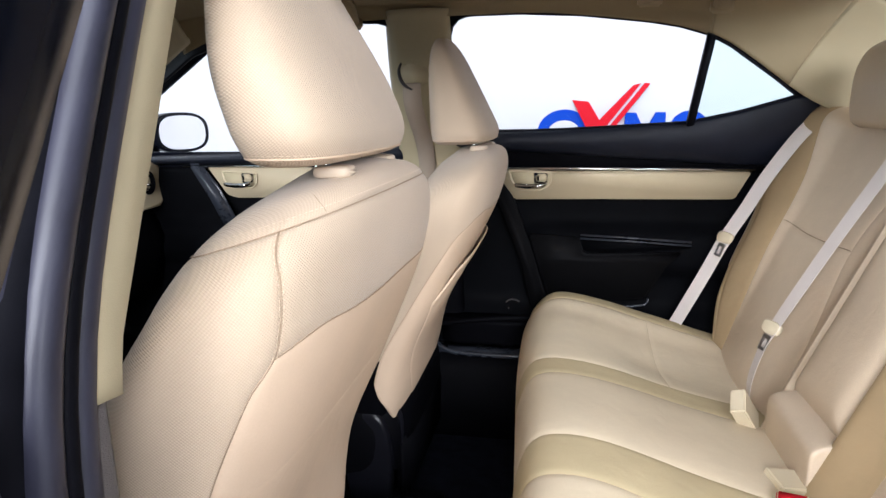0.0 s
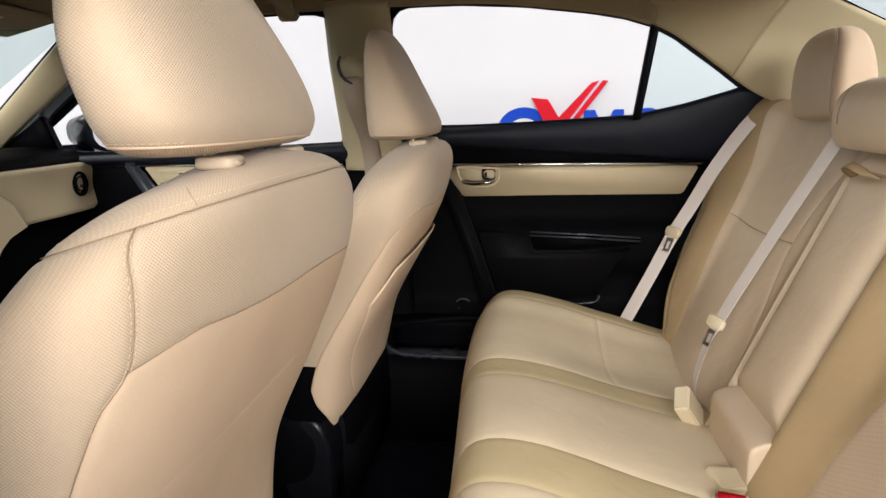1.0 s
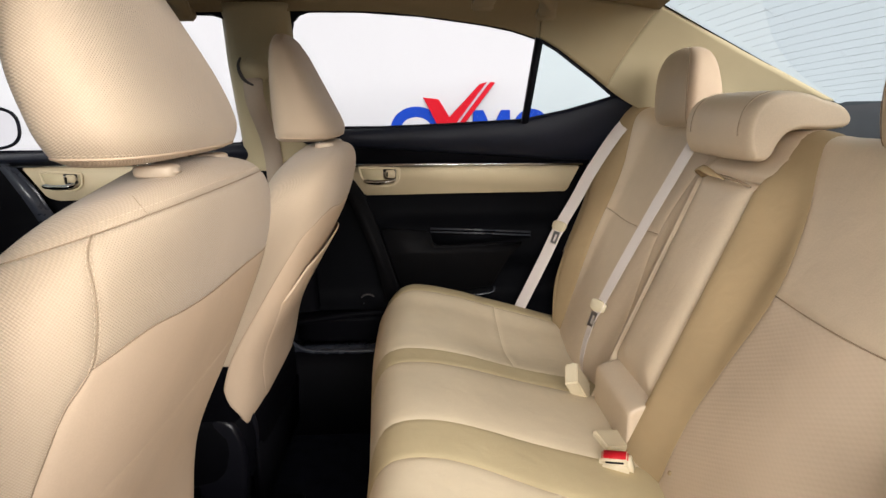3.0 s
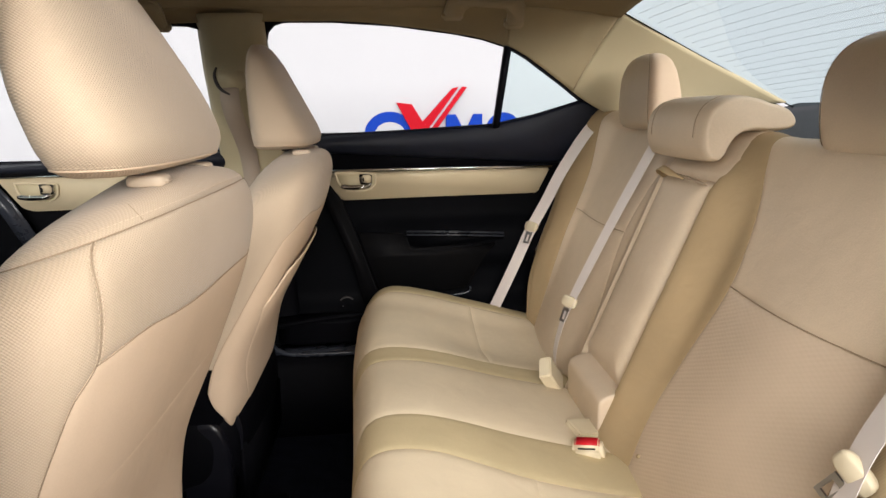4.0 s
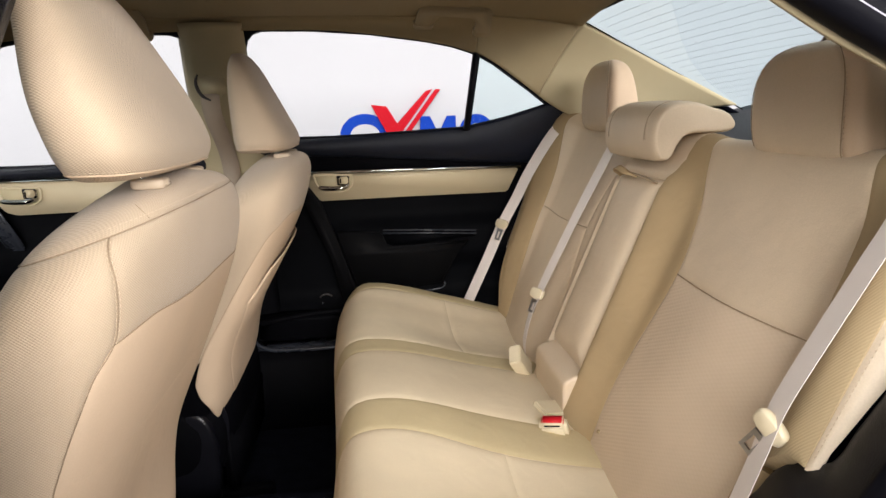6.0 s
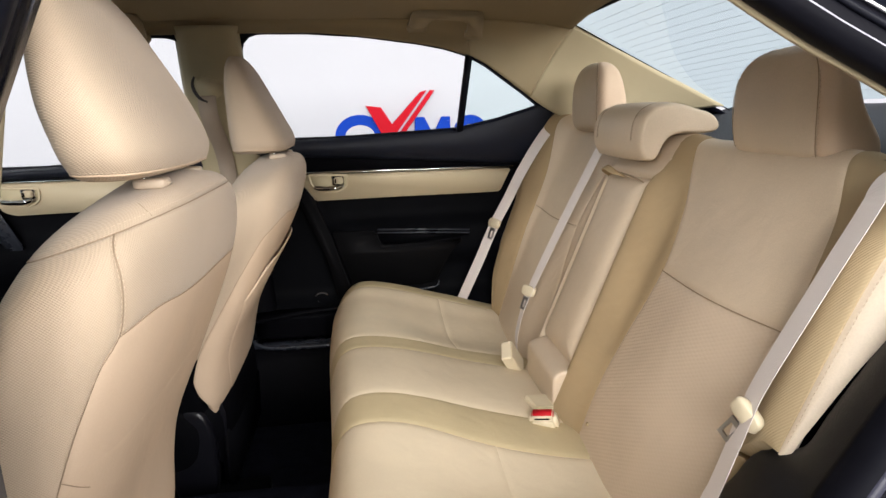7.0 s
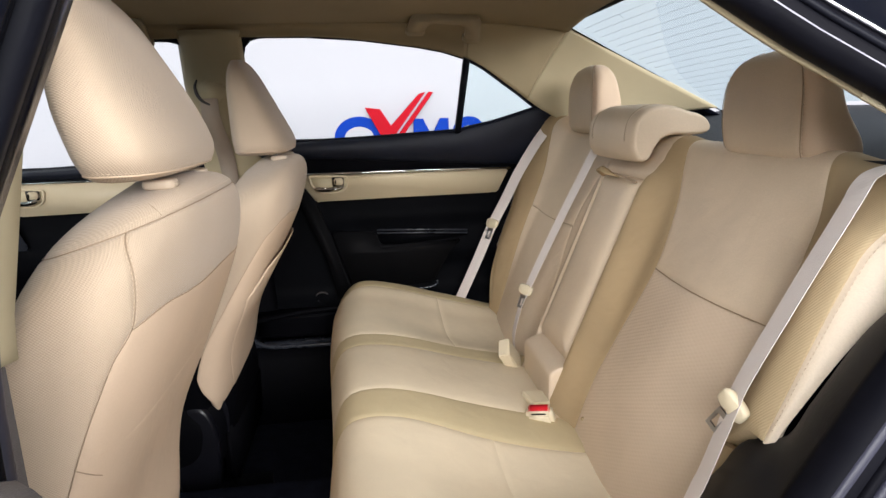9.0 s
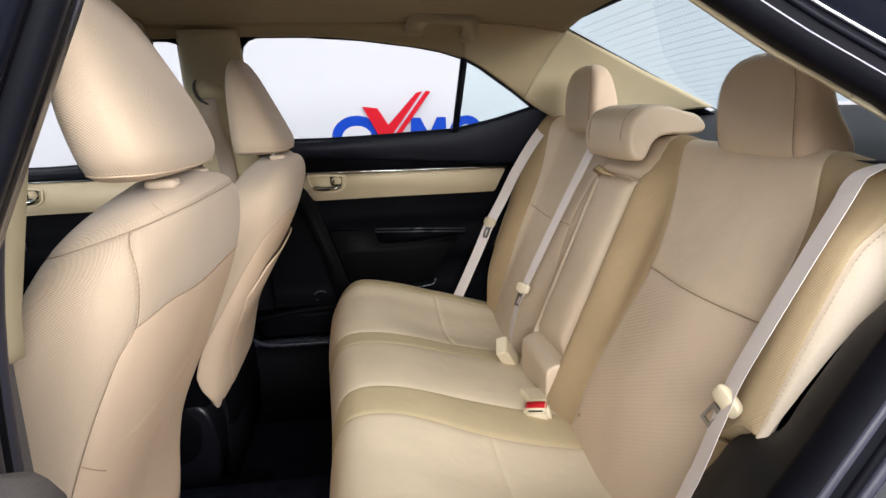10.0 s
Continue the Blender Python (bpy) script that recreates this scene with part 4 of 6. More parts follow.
def open_rear_door():
    """The open door, hinged at the middle pillar and swung out almost square to the car."""
    d = thing("door_rear", "open black rear car door swung wide on its hinge", "car door", "car doors")
    th = math.radians(80)
    u, n = Vector((math.cos(th), -math.sin(th), 0)), Vector((math.sin(th), math.cos(th), 0))

    def at(a, depth, z):
        """a: along the door from its hinge; depth: out of the inner face."""
        lean = 0.46 * max(0.0, z - 1.0)
        p = Vector((-0.262, -0.79, 0)) + u * a + n * (0.108 + depth + lean)
        return (p.x, p.y, z)

    def run(pts, prof):
        """Sweep a profile of (along, depth) offsets up a list of (along, z)."""
        return loft_bm([[at(a + da, dd, z) for da, dd in prof] for a, z in pts])
    zs = [lerp(0.35, 1.0, k / 8) for k in range(9)]
    part("inner_panel", run([(0.0, z) for z in zs], ((0.035, 0.0), (0.86, 0.0), (0.86, -0.05), (0.035, -0.05))), M_SOFT, d)
    part("shell", run([(0.0, z) for z in zs], ((0.0, -0.02), (0.03, -0.012), (0.90, -0.03), (0.90, -0.15), (0.0, -0.14))), M_PAINT, d, "black painted door shell")
    card = ((0.118, -0.02), (0.114, 0.060), (0.117, 0.078), (0.128, 0.088), (0.150, 0.090), (0.46, 0.088), (0.46, -0.02))
    rings = []
    for z, k in ((0.45, 1.0), (0.96, 1.0), (0.985, 0.99), (0.998, 0.95), (1.004, 0.86)):
        rings.append([at(lerp(0.29, a_, k), lerp(0.0, d_, k), z) for a_, d_ in card])
    part("door_card", loft_bm(rings), M_GREY, d, "grey brown grained door card")
    grip = smooth_path([at(0.135, 0.080, 0.955), at(0.145, 0.104, 0.968), at(0.20, 0.116, 0.972), at(0.32, 0.116, 0.965), at(0.40, 0.09, 0.95)], 24)
    part("pull_ledge", tube_bm(grip, 0.011, 10), M_GREY, d, "rounded brown pull ledge")
    sash = [(0.0, z) for z in np.linspace(0.98, 1.37, 10)]
    part("sash", run(sash, ((0.0, -0.045), (0.0, -0.004), (0.006, 0.0), (0.042, 0.0), (0.046, -0.010), (0.046, -0.045))), M_PAINT, d, "glossy black window sash")
    part("sash_seal", run(sash, ((0.046, -0.03), (0.047, 0.000), (0.052, 0.006), (0.062, 0.006), (0.066, 0.0), (0.066, -0.03))), M_RUBBER, d, "rubber glass channel")
    part("sash", run(sash, ((0.066, -0.04), (0.067, -0.006), (0.082, -0.004), (0.086, -0.012), (0.086, -0.04))), M_PAINT, d)
    top = [(0.0, 1.37), (0.30, 1.365), (0.55, 1.315), (0.75, 1.20), (0.88, 1.08)]
    f = table([(i, p) for i, p in enumerate(top)])
    part("top_frame", tube_bm([at(f(k)[0], -0.02, f(k)[1]) for k in np.linspace(0, 4, 30)], 0.02, 8), M_PAINT, d)


open_rear_door()


# ---- seats ----
def ring_surface(rows, yc, e=0.45, tilt=0.0):
    """Body of rounded-rectangle sections. rows: (t, (z, front x, rear x, half width)). Returns f(phi, t): phi 0 is the rear, +90 the right side."""
    f = table(rows)

    def at(phi, t):
        z, xf, xr, w = f(t)
        c, s = math.cos(phi), math.sin(phi)
        k = e(t) if callable(e) else e
        dx_ = (xr - xf) / 2 * sgn(c, k)
        return ((xf + xr) / 2 + dx_, yc + w * sgn(s, k), z + (dx_ - (xr - xf) / 2) * tilt * step(0.55, 0.95, t))
    return at


def ring_panel(surface, p0, p1, t0, t1):
    """p0, p1 may be functions of t; t0, t1 of the share across."""
    def f(a, b):
        lo, hi = (t0(a) if callable(t0) else t0), (t1(a) if callable(t1) else t1)
        t = lerp(lo, hi, b)
        u0, u1 = (p0(t) if callable(p0) else p0), (p1(t) if callable(p1) else p1)
        return surface(lerp(u0, u1, a), t)
    return f


def front_seat(yc, dx, dz, recline, outer, label):
    """outer: -1 for a seat whose door is on the near side, +1 on the far side."""
    root = thing("driver_seat" if outer < 0 else "passenger_seat", label, "car seat", "front seats")
    D = math.radians
    rows = [(0.0, (0.35, -0.42, -0.296, 0.14)), (0.07, (0.41, -0.42, -0.276, 0.172)), (0.16, (0.48, -0.415, -0.262, 0.20)), (0.27, (0.57, -0.40, -0.243, 0.225)), (0.40, (0.68, -0.38, -0.220, 0.252)),
            (0.53, (0.79, -0.345, -0.174, 0.272)), (0.70, (0.92, -0.305, -0.118, 0.284)), (0.79, (0.98, -0.285, -0.099, 0.284)), (0.86, (1.02, -0.268, -0.091, 0.276)),
            (0.91, (1.048, -0.258, -0.089, 0.258)), (0.945, (1.069, -0.248, -0.093, 0.222)), (0.972, (1.083, -0.235, -0.103, 0.165)), (0.99, (1.090, -0.22, -0.122, 0.09)), (1.0, (1.092, -0.19, -0.160, 0.015))]
    rows = [(t, (z + dz, xf + dx + recline * (z - 1.0), xr + dx + recline * (z - 1.0), w)) for t, (z, xf, xr, w) in rows]
    if outer > 0:
        rows = [(t, (z, xf, xr + 0.010 * step(0.45, 0.2, t), w + 0.026 * step(0.55, 0.28, t))) for t, (z, xf, xr, w) in rows]
    skin = ring_surface(rows, yc, table([(0.0, 0.45), (0.53, 0.47), (0.75, 0.56), (0.86, 0.66), (0.93, 0.74), (1.0, 0.8)]), 0.30)

    def S(phi, t):
        """The cover; the driver's is waisted on the side of the tunnel."""
        x, y, z = skin(phi, t)
        if outer < 0:
            if y > yc:
                y -= 0.042 * math.exp(-((z - 0.68) / 0.10) ** 2) * ((y - yc) / 0.25) ** 2
            x += 0.012 * step(0.60, 0.50, z) * max(0.0, math.cos(phi))
        return (x, y, z)

    zt = lambda z0: float(np.interp(z0 + dz, [r[1][0] for r in rows], [r[0] for r in rows]))
    t_yoke = 0.938
    if outer < 0:
        side_phi = table([(0.0, D(80)), (0.40, D(72)), (0.55, D(70.5)), (0.63, D(69)), (0.68, D(66.5)), (0.73, D(62.5)), (0.757, D(56.5)), (0.775, D(54.3)), (0.80, D(54.6)), (0.83, D(55.8)), (0.855, D(57.5)), (0.885, D(60.5)), (t_yoke, D(68)), (1.0, D(70))])
    else:
        side_phi = table([(0.0, D(88)), (0.30, D(88)), (0.45, D(86)), (0.60, D(78)), (0.68, D(71)), (0.73, D(63)), (0.755, D(50)), (0.775, D(42)), (0.885, D(52)), (t_yoke, D(62)), (1.0, D(64))])
    curve = table([(0.0, 0.768), (0.2, 0.779), (0.35, 0.769), (0.5, 0.757), (0.75, 0.741), (1.0, 0.733)])
    t_curve = lambda a: curve(a)
    bottom = table([(-D(90), 0.285), (-D(67), 0.245), (-D(35), 0.085), (-D(12), 0.01), (0.0, 0.0), (D(60), 0.0), (D(180), 0.20), (D(270), 0.285)])
    if outer > 0:
        bottom = table([(-D(90), 0.40), (-D(87), 0.36), (-D(83), 0.315), (-D(78), 0.29), (-D(60), 0.25), (-D(45), 0.215), (-D(30), 0.20), (0.0, 0.20), (D(60), 0.20), (D(180), 0.34), (D(270), 0.40)])
    t_low = lambda a: bottom(lerp(-D(85), D(85), a))
    sp = lambda t: side_phi(t)
    part("yoke", panel_bm(ring_panel(S, -math.pi, math.pi, t_yoke, 1.0), 110, 30, 0.0014 if outer < 0 else 0.0003, 0.004, 0.0, edges="b"), M_WEAVE, root, "woven shoulder panel with stitched seam")
    part("rear_upper_panel", panel_bm(ring_panel(S, lambda t: -sp(t), sp, t_curve, t_yoke), 70, 36, 0.0014 if outer < 0 else 0.0002, 0.004, 0.012), M_WEAVE, root)
    part("rear_lower_panel", panel_bm(ring_panel(S, lambda t: -sp(t), sp, t_low, t_curve), 70, 60, 0.0014, 0.004, 0.012), M_CLOTH, root, "smooth beige back panel with pocket")
    part("front_and_sides", panel_bm(ring_panel(S, sp, lambda t: 2 * math.pi - sp(t), lambda a: bottom(lerp(D(85), D(275), a)), t_yoke), 130, 70, 0.0014 if outer < 0 else 0.0002, 0.004, 0.012), M_WEAVE, root, "woven side and front cover")
    # dark shell below the cover
    U = ring_surface([(t, (z - 0.004, xf + 0.012, xr - 0.012, w - 0.012)) for t, (z, xf, xr, w) in rows], yc, 0.5)
    part("under_shell", panel_bm(ring_panel(U, -math.pi, math.pi, 0.0, 0.36 if outer < 0 else 0.50), 60, 16, 0, 0.01, 0), M_BLACK, root, "black shell under the cover")
    # seam threads
    pts = [S(p, t_yoke + 0.0105) for p in np.linspace(-D(120), D(120), 160)]
    if outer < 0:
        part("stitching", stitches_bm(pts, 0.0034, 0.0022, 0.0005), M_THREAD, root)
        part("seam", tube_bm([S(p, t_yoke) for p in np.linspace(-D(150), D(150), 120)], 0.0005, 6), M_SEAM, root)
    for k in (-1, 1):
        tc = t_curve(1.0 if k > 0 else 0.0)
        if outer < 0:
            part("seam", tube_bm([S(k * sp(t), t) for t in np.linspace(tc, t_yoke, 30)], 0.0005, 6), M_SEAM, root)
        part("seam", tube_bm([S(k * sp(t), t) for t in np.linspace(0.26 if outer < 0 else 0.34, tc, 60)], 0.0005, 6), M_SEAM, root)
    if outer < 0:
        for d_ in (0.012, -0.012):
            part("stitching", stitches_bm([S(-sp(t) + d_ * 1.4, t) for t in np.linspace(t_curve(0.0), t_yoke, 40)], 0.0032, 0.0024, 0.0004), M_THREAD, root)
    part("seam", tube_bm([S(lerp(-1, 1, a) * sp(t_curve(a)), t_curve(a)) for a in np.linspace(0, 1, 80)], 0.0005, 6), M_SEAM, root)
    if outer < 0:
        part("crease", tube_bm(smooth_path([S(-D(60), 0.968), S(-D(53), 0.957), S(-D(46), 0.942)], 14), 0.0004, 6), M_SEAM, root)
    if outer < 0:
        foot = [S(-sp(zt(0.826)) + D(21) * k, zt(lerp(0.826, 0.803, k))) for k in np.linspace(0, 1, 24)]
        part("seam", tube_bm([(x + 0.0012, y - 0.0005, z) for x, y, z in foot], 0.0006, 6), M_SEAM, root)
    # map pocket: a loose panel whose upper edge gapes
    top = table([(-D(60), 0.515), (-D(53), 0.53), (-D(45), 0.548), (-D(38), 0.585), (-D(33), 0.618), (-D(15), 0.635), (D(80), 0.62)]) if outer > 0 else table([(-D(70), 0.592), (-D(52), 0.584), (-D(20), 0.58), (D(80), 0.58)])
    left = table([(0.0, -D(6)), (0.2, -D(8)), (0.25, -D(15)), (0.35, -D(30)), (0.44, -D(39)), (0.51, -D(47)), (0.55, -D(52)), (1.0, -D(58))]) if outer > 0 else (lambda t: -D(62))

    def pocket(a, b):
        p1 = D(70)
        t = lerp(0.14 if outer < 0 else 0.205, 0.60, b)
        p = lerp(left(t), p1, a)
        t = lerp(0.14 if outer < 0 else 0.205, top(p), b)
        p = lerp(left(t), p1, a)
        t = lerp(0.14 if outer < 0 else 0.205, top(p), b)
        x, y, z = S(p, t)
        d = (0.0015 + 0.011 * b ** 3 * min(1, a * 5)) if outer > 0 else 0.0007
        return (x + d * math.cos(p), y + d * math.sin(p), z)
    part("map_pocket", panel_bm(pocket, 50, 40, 0.0012 if outer > 0 else 0.0005, 0.003, 0.003 if outer > 0 else 0.0008), M_CLOTH, root, "loose beige cloth map pocket")
    # head restraint
    hr = [(0.0, (1.098, -0.165, -0.161, 0.03)), (0.02, (1.0985, -0.19, -0.145, 0.085)), (0.06, (1.104, -0.202, -0.126, 0.114)), (0.12, (1.115, -0.207, -0.118, 0.125)), (0.22, (1.135, -0.212, -0.120, 0.128)), (0.42, (1.18, -0.220, -0.142, 0.123)), (0.66, (1.24, -0.228, -0.173, 0.112)),
          (0.82, (1.28, -0.230, -0.194, 0.098)), (0.91, (1.30, -0.228, -0.207, 0.082)), (0.97, (1.312, -0.225, -0.216, 0.055)), (1.0, (1.315, -0.224, -0.221, 0.015))]
    if outer < 0:
        hr = [(t, (z + dz - 0.005 * (1 - t), xf + dx, xr + dx + 0.014 * min(1, t * 20) + 0.008 * math.sin(math.pi * t), w * (lerp(1.15, 1.34, min(1, t * 2.5)) - 0.13 * step(0.30, 0.75, t)))) for t, (z, xf, xr, w) in hr]
    else:
        hr = [(t, (z + dz - 0.004, xf + dx - 0.030 * (1 - t) + 0.002 * t, xr + dx + 0.012 * min(1, t * 20) + 0.003 * t, w * 1.2)) for t, (z, xf, xr, w) in hr]
    H = ring_surface(hr, yc - 0.034 if outer < 0 else yc, 0.68 if outer < 0 else 0.6)
    head = part("head_restraint", panel_bm(ring_panel(H, -math.pi, math.pi, 0.0, 1.0), 80, 60, 0, 0.01, 0), M_WEAVE, root, "tall woven head restraint")
    part("seam", tube_bm([H(p, 0.085) for p in np.linspace(-math.pi, math.pi, 60)[:-1]], 0.0013, 6, closed=True), M_CLOTH, head)
    part("stitching", stitches_bm([H(p, 0.10) for p in np.linspace(-D(120), -D(55), 60)], 0.0035, 0.002, 0.0004), M_THREAD, head)
    for k in (-1, 1):
        py = yc - (0.020 if outer < 0 else 0.0) + k * 0.073
        px_ = -0.134 + dx
        part("post", tube_bm([(px_ - 0.006, py, 1.06 + dz), (px_ - 0.012, py, 1.12 + dz)], 0.005, 10), M_CHROME, head)
        rings = []
        for a in np.linspace(-1, 1, 13):
            c, w = sgn(math.sin(a * math.pi / 2), 0.5), max(0.02, math.cos(a * math.pi / 2)) ** 0.45
            rings.append([(px_ + 0.0185 * w * sgn(math.cos(b), 0.5), py + 0.0160 * w * sgn(math.sin(b), 0.5), 1.0865 + dz + 0.0062 * c) for b in np.linspace(0, 2 * math.pi, 33)[:-1]])
        g = part("post_guide", loft_bm(rings), M_GUIDE, root, "beige plastic guide of the head restraint post")
        part("release_button", box_bm(px_ + 0.004, px_ + 0.0206, py - 0.010, py + 0.009, 1.0835 + dz, 1.0885 + dz, 0.002, 2), M_GUIDE, g)
    # seat cushion and black recliner covers
    rows_c = [(0.0, (0.36, -0.86, -0.30, 0.20)), (0.1, (0.37, -0.88, -0.28, 0.235)), (0.5, (0.44, -0.90, -0.27, 0.25)), (0.8, (0.50, -0.89, -0.27, 0.245)), (0.95, (0.53, -0.87, -0.28, 0.225)), (1.0, (0.54, -0.8, -0.33, 0.15))]
    C = ring_surface([(t, (z, xf + dx, xr + dx, w)) for t, (z, xf, xr, w) in rows_c], yc, 0.35)
    part("seat_cushion", panel_bm(ring_panel(C, -math.pi, math.pi, 0.0, 1.0), 60, 20, 0, 0.01, 0), M_BLACK if outer > 0 else M_CLOTH, root)
    for k in (-1, 1):
        py = yc + k * 0.215
        rings = []
        cx, cz, up = (-0.318 + dx, 0.495, 0.065) if outer < 0 else (-0.303, 0.420, 0.107)
        for yy, sc in ((-0.022, 0.84), (-0.020, 0.93), (-0.014, 0.98), (0.0, 1.0), (0.014, 0.97), (0.020, 0.86)):
            rings.append([(cx + 0.046 * sc * sgn(math.cos(a), 0.8) * (1.3 if math.cos(a) < 0 else 1.0), py + yy, cz + sc * (up if math.sin(a) > 0 else 0.16) * sgn(math.sin(a), 0.85)) for a in np.linspace(0, 2 * math.pi, 49)[:-1]])
        part("recliner_cover", loft_bm(rings), M_COVER, root, "black plastic recliner cover")
    if outer > 0:
        strip = smooth_path([(-0.262, 0.188, 0.545), (-0.246, 0.19, 0.515), (-0.241, 0.192, 0.48), (-0.245, 0.192, 0.44), (-0.252, 0.19, 0.41)], 20)
        part("cover_edge", ribbon_bm(strip, (0.3, -1, 0), 0.010, 0.004), M_COVER, root, "thin black edge strip")
    part("rear_valance", box_bm(-0.30 + dx, -0.27 + dx, yc - 0.21, yc + 0.21, 0.31, 0.45, 0.01), M_BLACK, root)
    for k in (-1, 1):
        py = yc + k * 0.19
        part("rail", box_bm(-0.85 + dx, -0.20 + dx, py - 0.02, py + 0.02, 0.268, 0.31, 0.004), M_BLACK, root)
    return root


front_seat(-0.306, 0.0, -0.006, 0.0, -1, "beige cloth driver seat with tall head restraint, stitched shoulder")
front_seat(0.392, 0.046, -0.026, 0.09, 1, "beige cloth passenger seat with tall head restraint, map pocket")

YC = 0.025
TH = math.atan(0.41)
N0 = np.array([-math.cos(TH), math.sin(TH)])


def back_base(q):
    """Profile of the rear backrest: q is the height up to 1.07, then the rounded top."""
    if q <= 1.07:
        return np.array([0.47 + (q - 0.55) * 0.41, q]), N0
    a = min(1.0, (q - 1.07) / 0.10) * math.radians(112)
    n = np.array([N0[0] * math.cos(a) + N0[1] * math.sin(a), N0[1] * math.cos(a) - N0[0] * math.sin(a)])
    p0 = np.array([0.47 + 0.52 * 0.41, 1.07]) - N0 * 0.032
    p = p0 + n * 0.032 + np.array([1.0, -0.05]) * max(0.0, q - 1.17)
    return p, n


def back_lift(v, q):
    """How far the backrest swells forward at |v| metres from the middle."""
    lift = 0.034 * (1 - step(0.085, 0.175, v)) * (1 - 0.75 * step(0.99, 1.06, q))
    lift += 0.012 * math.exp(-((v - 0.335) / 0.13) ** 2) * math.exp(-((q - 0.78) / 0.25) ** 2)
    lift += 0.042 * step(0.49, 0.60, v) * (1 - 0.2 * step(0.92, 1.12, q))
    return lift


def back_point(y, q):
    p, n = back_base(q)
    v, far = abs(y - YC), y > YC
    h = back_lift(v, q)
    rim = 0.65 if far else 0.62
    if far:
        h += 0.018 * step(0.57, 0.64, v) * step(0.86, 0.96, q)
    if v > rim:
        h -= 0.062 * ((v - rim) / 0.05) ** 1.6
    shoulder = 0.014 * step(0.42, 0.56, v) * step(0.97, 1.09, q) if far else -0.047 * step(0.47, 0.60, v) * step(0.97, 1.09, q)
    return (p[0] + n[0] * h, y, p[1] + n[1] * h + shoulder)


e_in = table([(0.50, 0.178), (0.57, 0.170), (0.62, 0.166), (0.68, 0.168), (0.74, 0.179), (0.875, 0.208), (0.97, 0.190), (1.07, 0.148), (1.17, 0.138)])
e_out = table([(0.50, 0.49), (0.61, 0.505), (0.875, 0.522), (1.0, 0.51), (1.07, 0.485), (1.17, 0.47)])


e_rim = table([(0.50, 0.617), (0.78, 0.619), (0.90, 0.622), (1.04, 0.627), (1.2, 0.63)])
e_far = table([(0.50, 0.515), (0.56, 0.530), (0.62, 0.556), (0.68, 0.580), (0.75, 0.597), (0.85, 0.610), (0.95, 0.632), (1.2, 0.640)])
e_seam = table([(0.50, 0.485), (0.61, 0.505), (0.79, 0.528), (0.965, 0.535), (1.10, 0.57), (1.17, 0.58)])
far_lap = table([(0.50, 0.004), (0.60, 0.010), (0.70, 0.022), (0.78, 0.030), (1.2, 0.030)])
e_end = table([(0.50, 0.628), (0.77, 0.631), (0.82, 0.637), (0.90, 0.648), (0.95, 0.658), (1.05, 0.668), (1.2, 0.672)])


def back_panel(s, i0, i1, q0, q1, nq=40, nu=36, **kw):
    """Panel between two seam lines on side s."""
    kw.setdefault("sink", 0.0014)
    kw.setdefault("reach", 0.005)
    def f(a, b):
        lo = q0(a) if callable(q0) else q0
        hi = q1(a) if callable(q1) else q1
        q = lerp(lo, hi, b)
        v0, v1 = (i0(q) if callable(i0) else i0), (i1(q) if callable(i1) else i1)
        return back_point(YC + s * lerp(v0, v1, a), q)
    return panel_bm(f, nu, nq, flip=s > 0, **kw)


bench = thing("rear_seat", "beige leather and cloth rear bench with three places", "car seat")
for s in (-1, 1):
    seam_out = e_out if s < 0 else e_seam
    part("backrest_upper_insert", back_panel(s, e_in, seam_out, lambda a: 0.8755 - 0.006 * math.sin(math.pi * a), 1.20, sink=0.002, reach=0.005, edges="lrb"), M_LEATHER, bench, "smooth beige leather upper insert")
    part("backrest_lower_insert", back_panel(s, e_in, seam_out, 0.50, lambda a: 0.8745 - 0.006 * math.sin(math.pi * a), sink=0.002, reach=0.005), M_DIMPLE if s < 0 else M_LEATHER, bench, "dimpled beige leather lower insert")
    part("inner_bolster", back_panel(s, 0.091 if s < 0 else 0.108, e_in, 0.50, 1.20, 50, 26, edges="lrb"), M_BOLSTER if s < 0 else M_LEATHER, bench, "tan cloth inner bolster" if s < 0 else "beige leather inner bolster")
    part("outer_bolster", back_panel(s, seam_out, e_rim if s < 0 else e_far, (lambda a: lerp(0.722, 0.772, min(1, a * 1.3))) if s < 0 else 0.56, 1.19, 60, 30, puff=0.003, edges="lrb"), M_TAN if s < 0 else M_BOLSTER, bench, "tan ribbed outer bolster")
    part("bolster_edge", back_panel(s, e_rim if s < 0 else e_far, e_end if s < 0 else (lambda q: e_far(q) + far_lap(q)), 0.770 if s < 0 else 0.53, 1.13, 60, 14, sink=0.0035, reach=0.009), M_LIT_LEATHER if s < 0 else M_BOLSTER, bench, "leather bolster edge with stitching")
    if s < 0:
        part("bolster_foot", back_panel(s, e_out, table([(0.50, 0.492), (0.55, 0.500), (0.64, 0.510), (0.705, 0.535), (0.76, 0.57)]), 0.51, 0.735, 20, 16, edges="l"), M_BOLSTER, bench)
    q = np.linspace(0.785, 1.12, 120) if s < 0 else np.linspace(0.73, 1.12, 120)
    part("stitching", stitches_bm([tuple(np.array(back_point(YC + s * ((e_rim(k) if s < 0 else e_far(k)) + 0.008), k)) + np.array([-0.0035, s * 0.001, 0.001])) for k in q], 0.0042, 0.0022, 0.0007), M_THREAD, bench)
for s in (-1, 1):
    part("seam", tube_bm([back_point(YC + s * v, 0.875 - 0.006 * math.sin(math.pi * (v - 0.208) / 0.314)) for v in np.linspace(0.21, 0.52, 40)], 0.0008, 6), M_SEAM, bench)
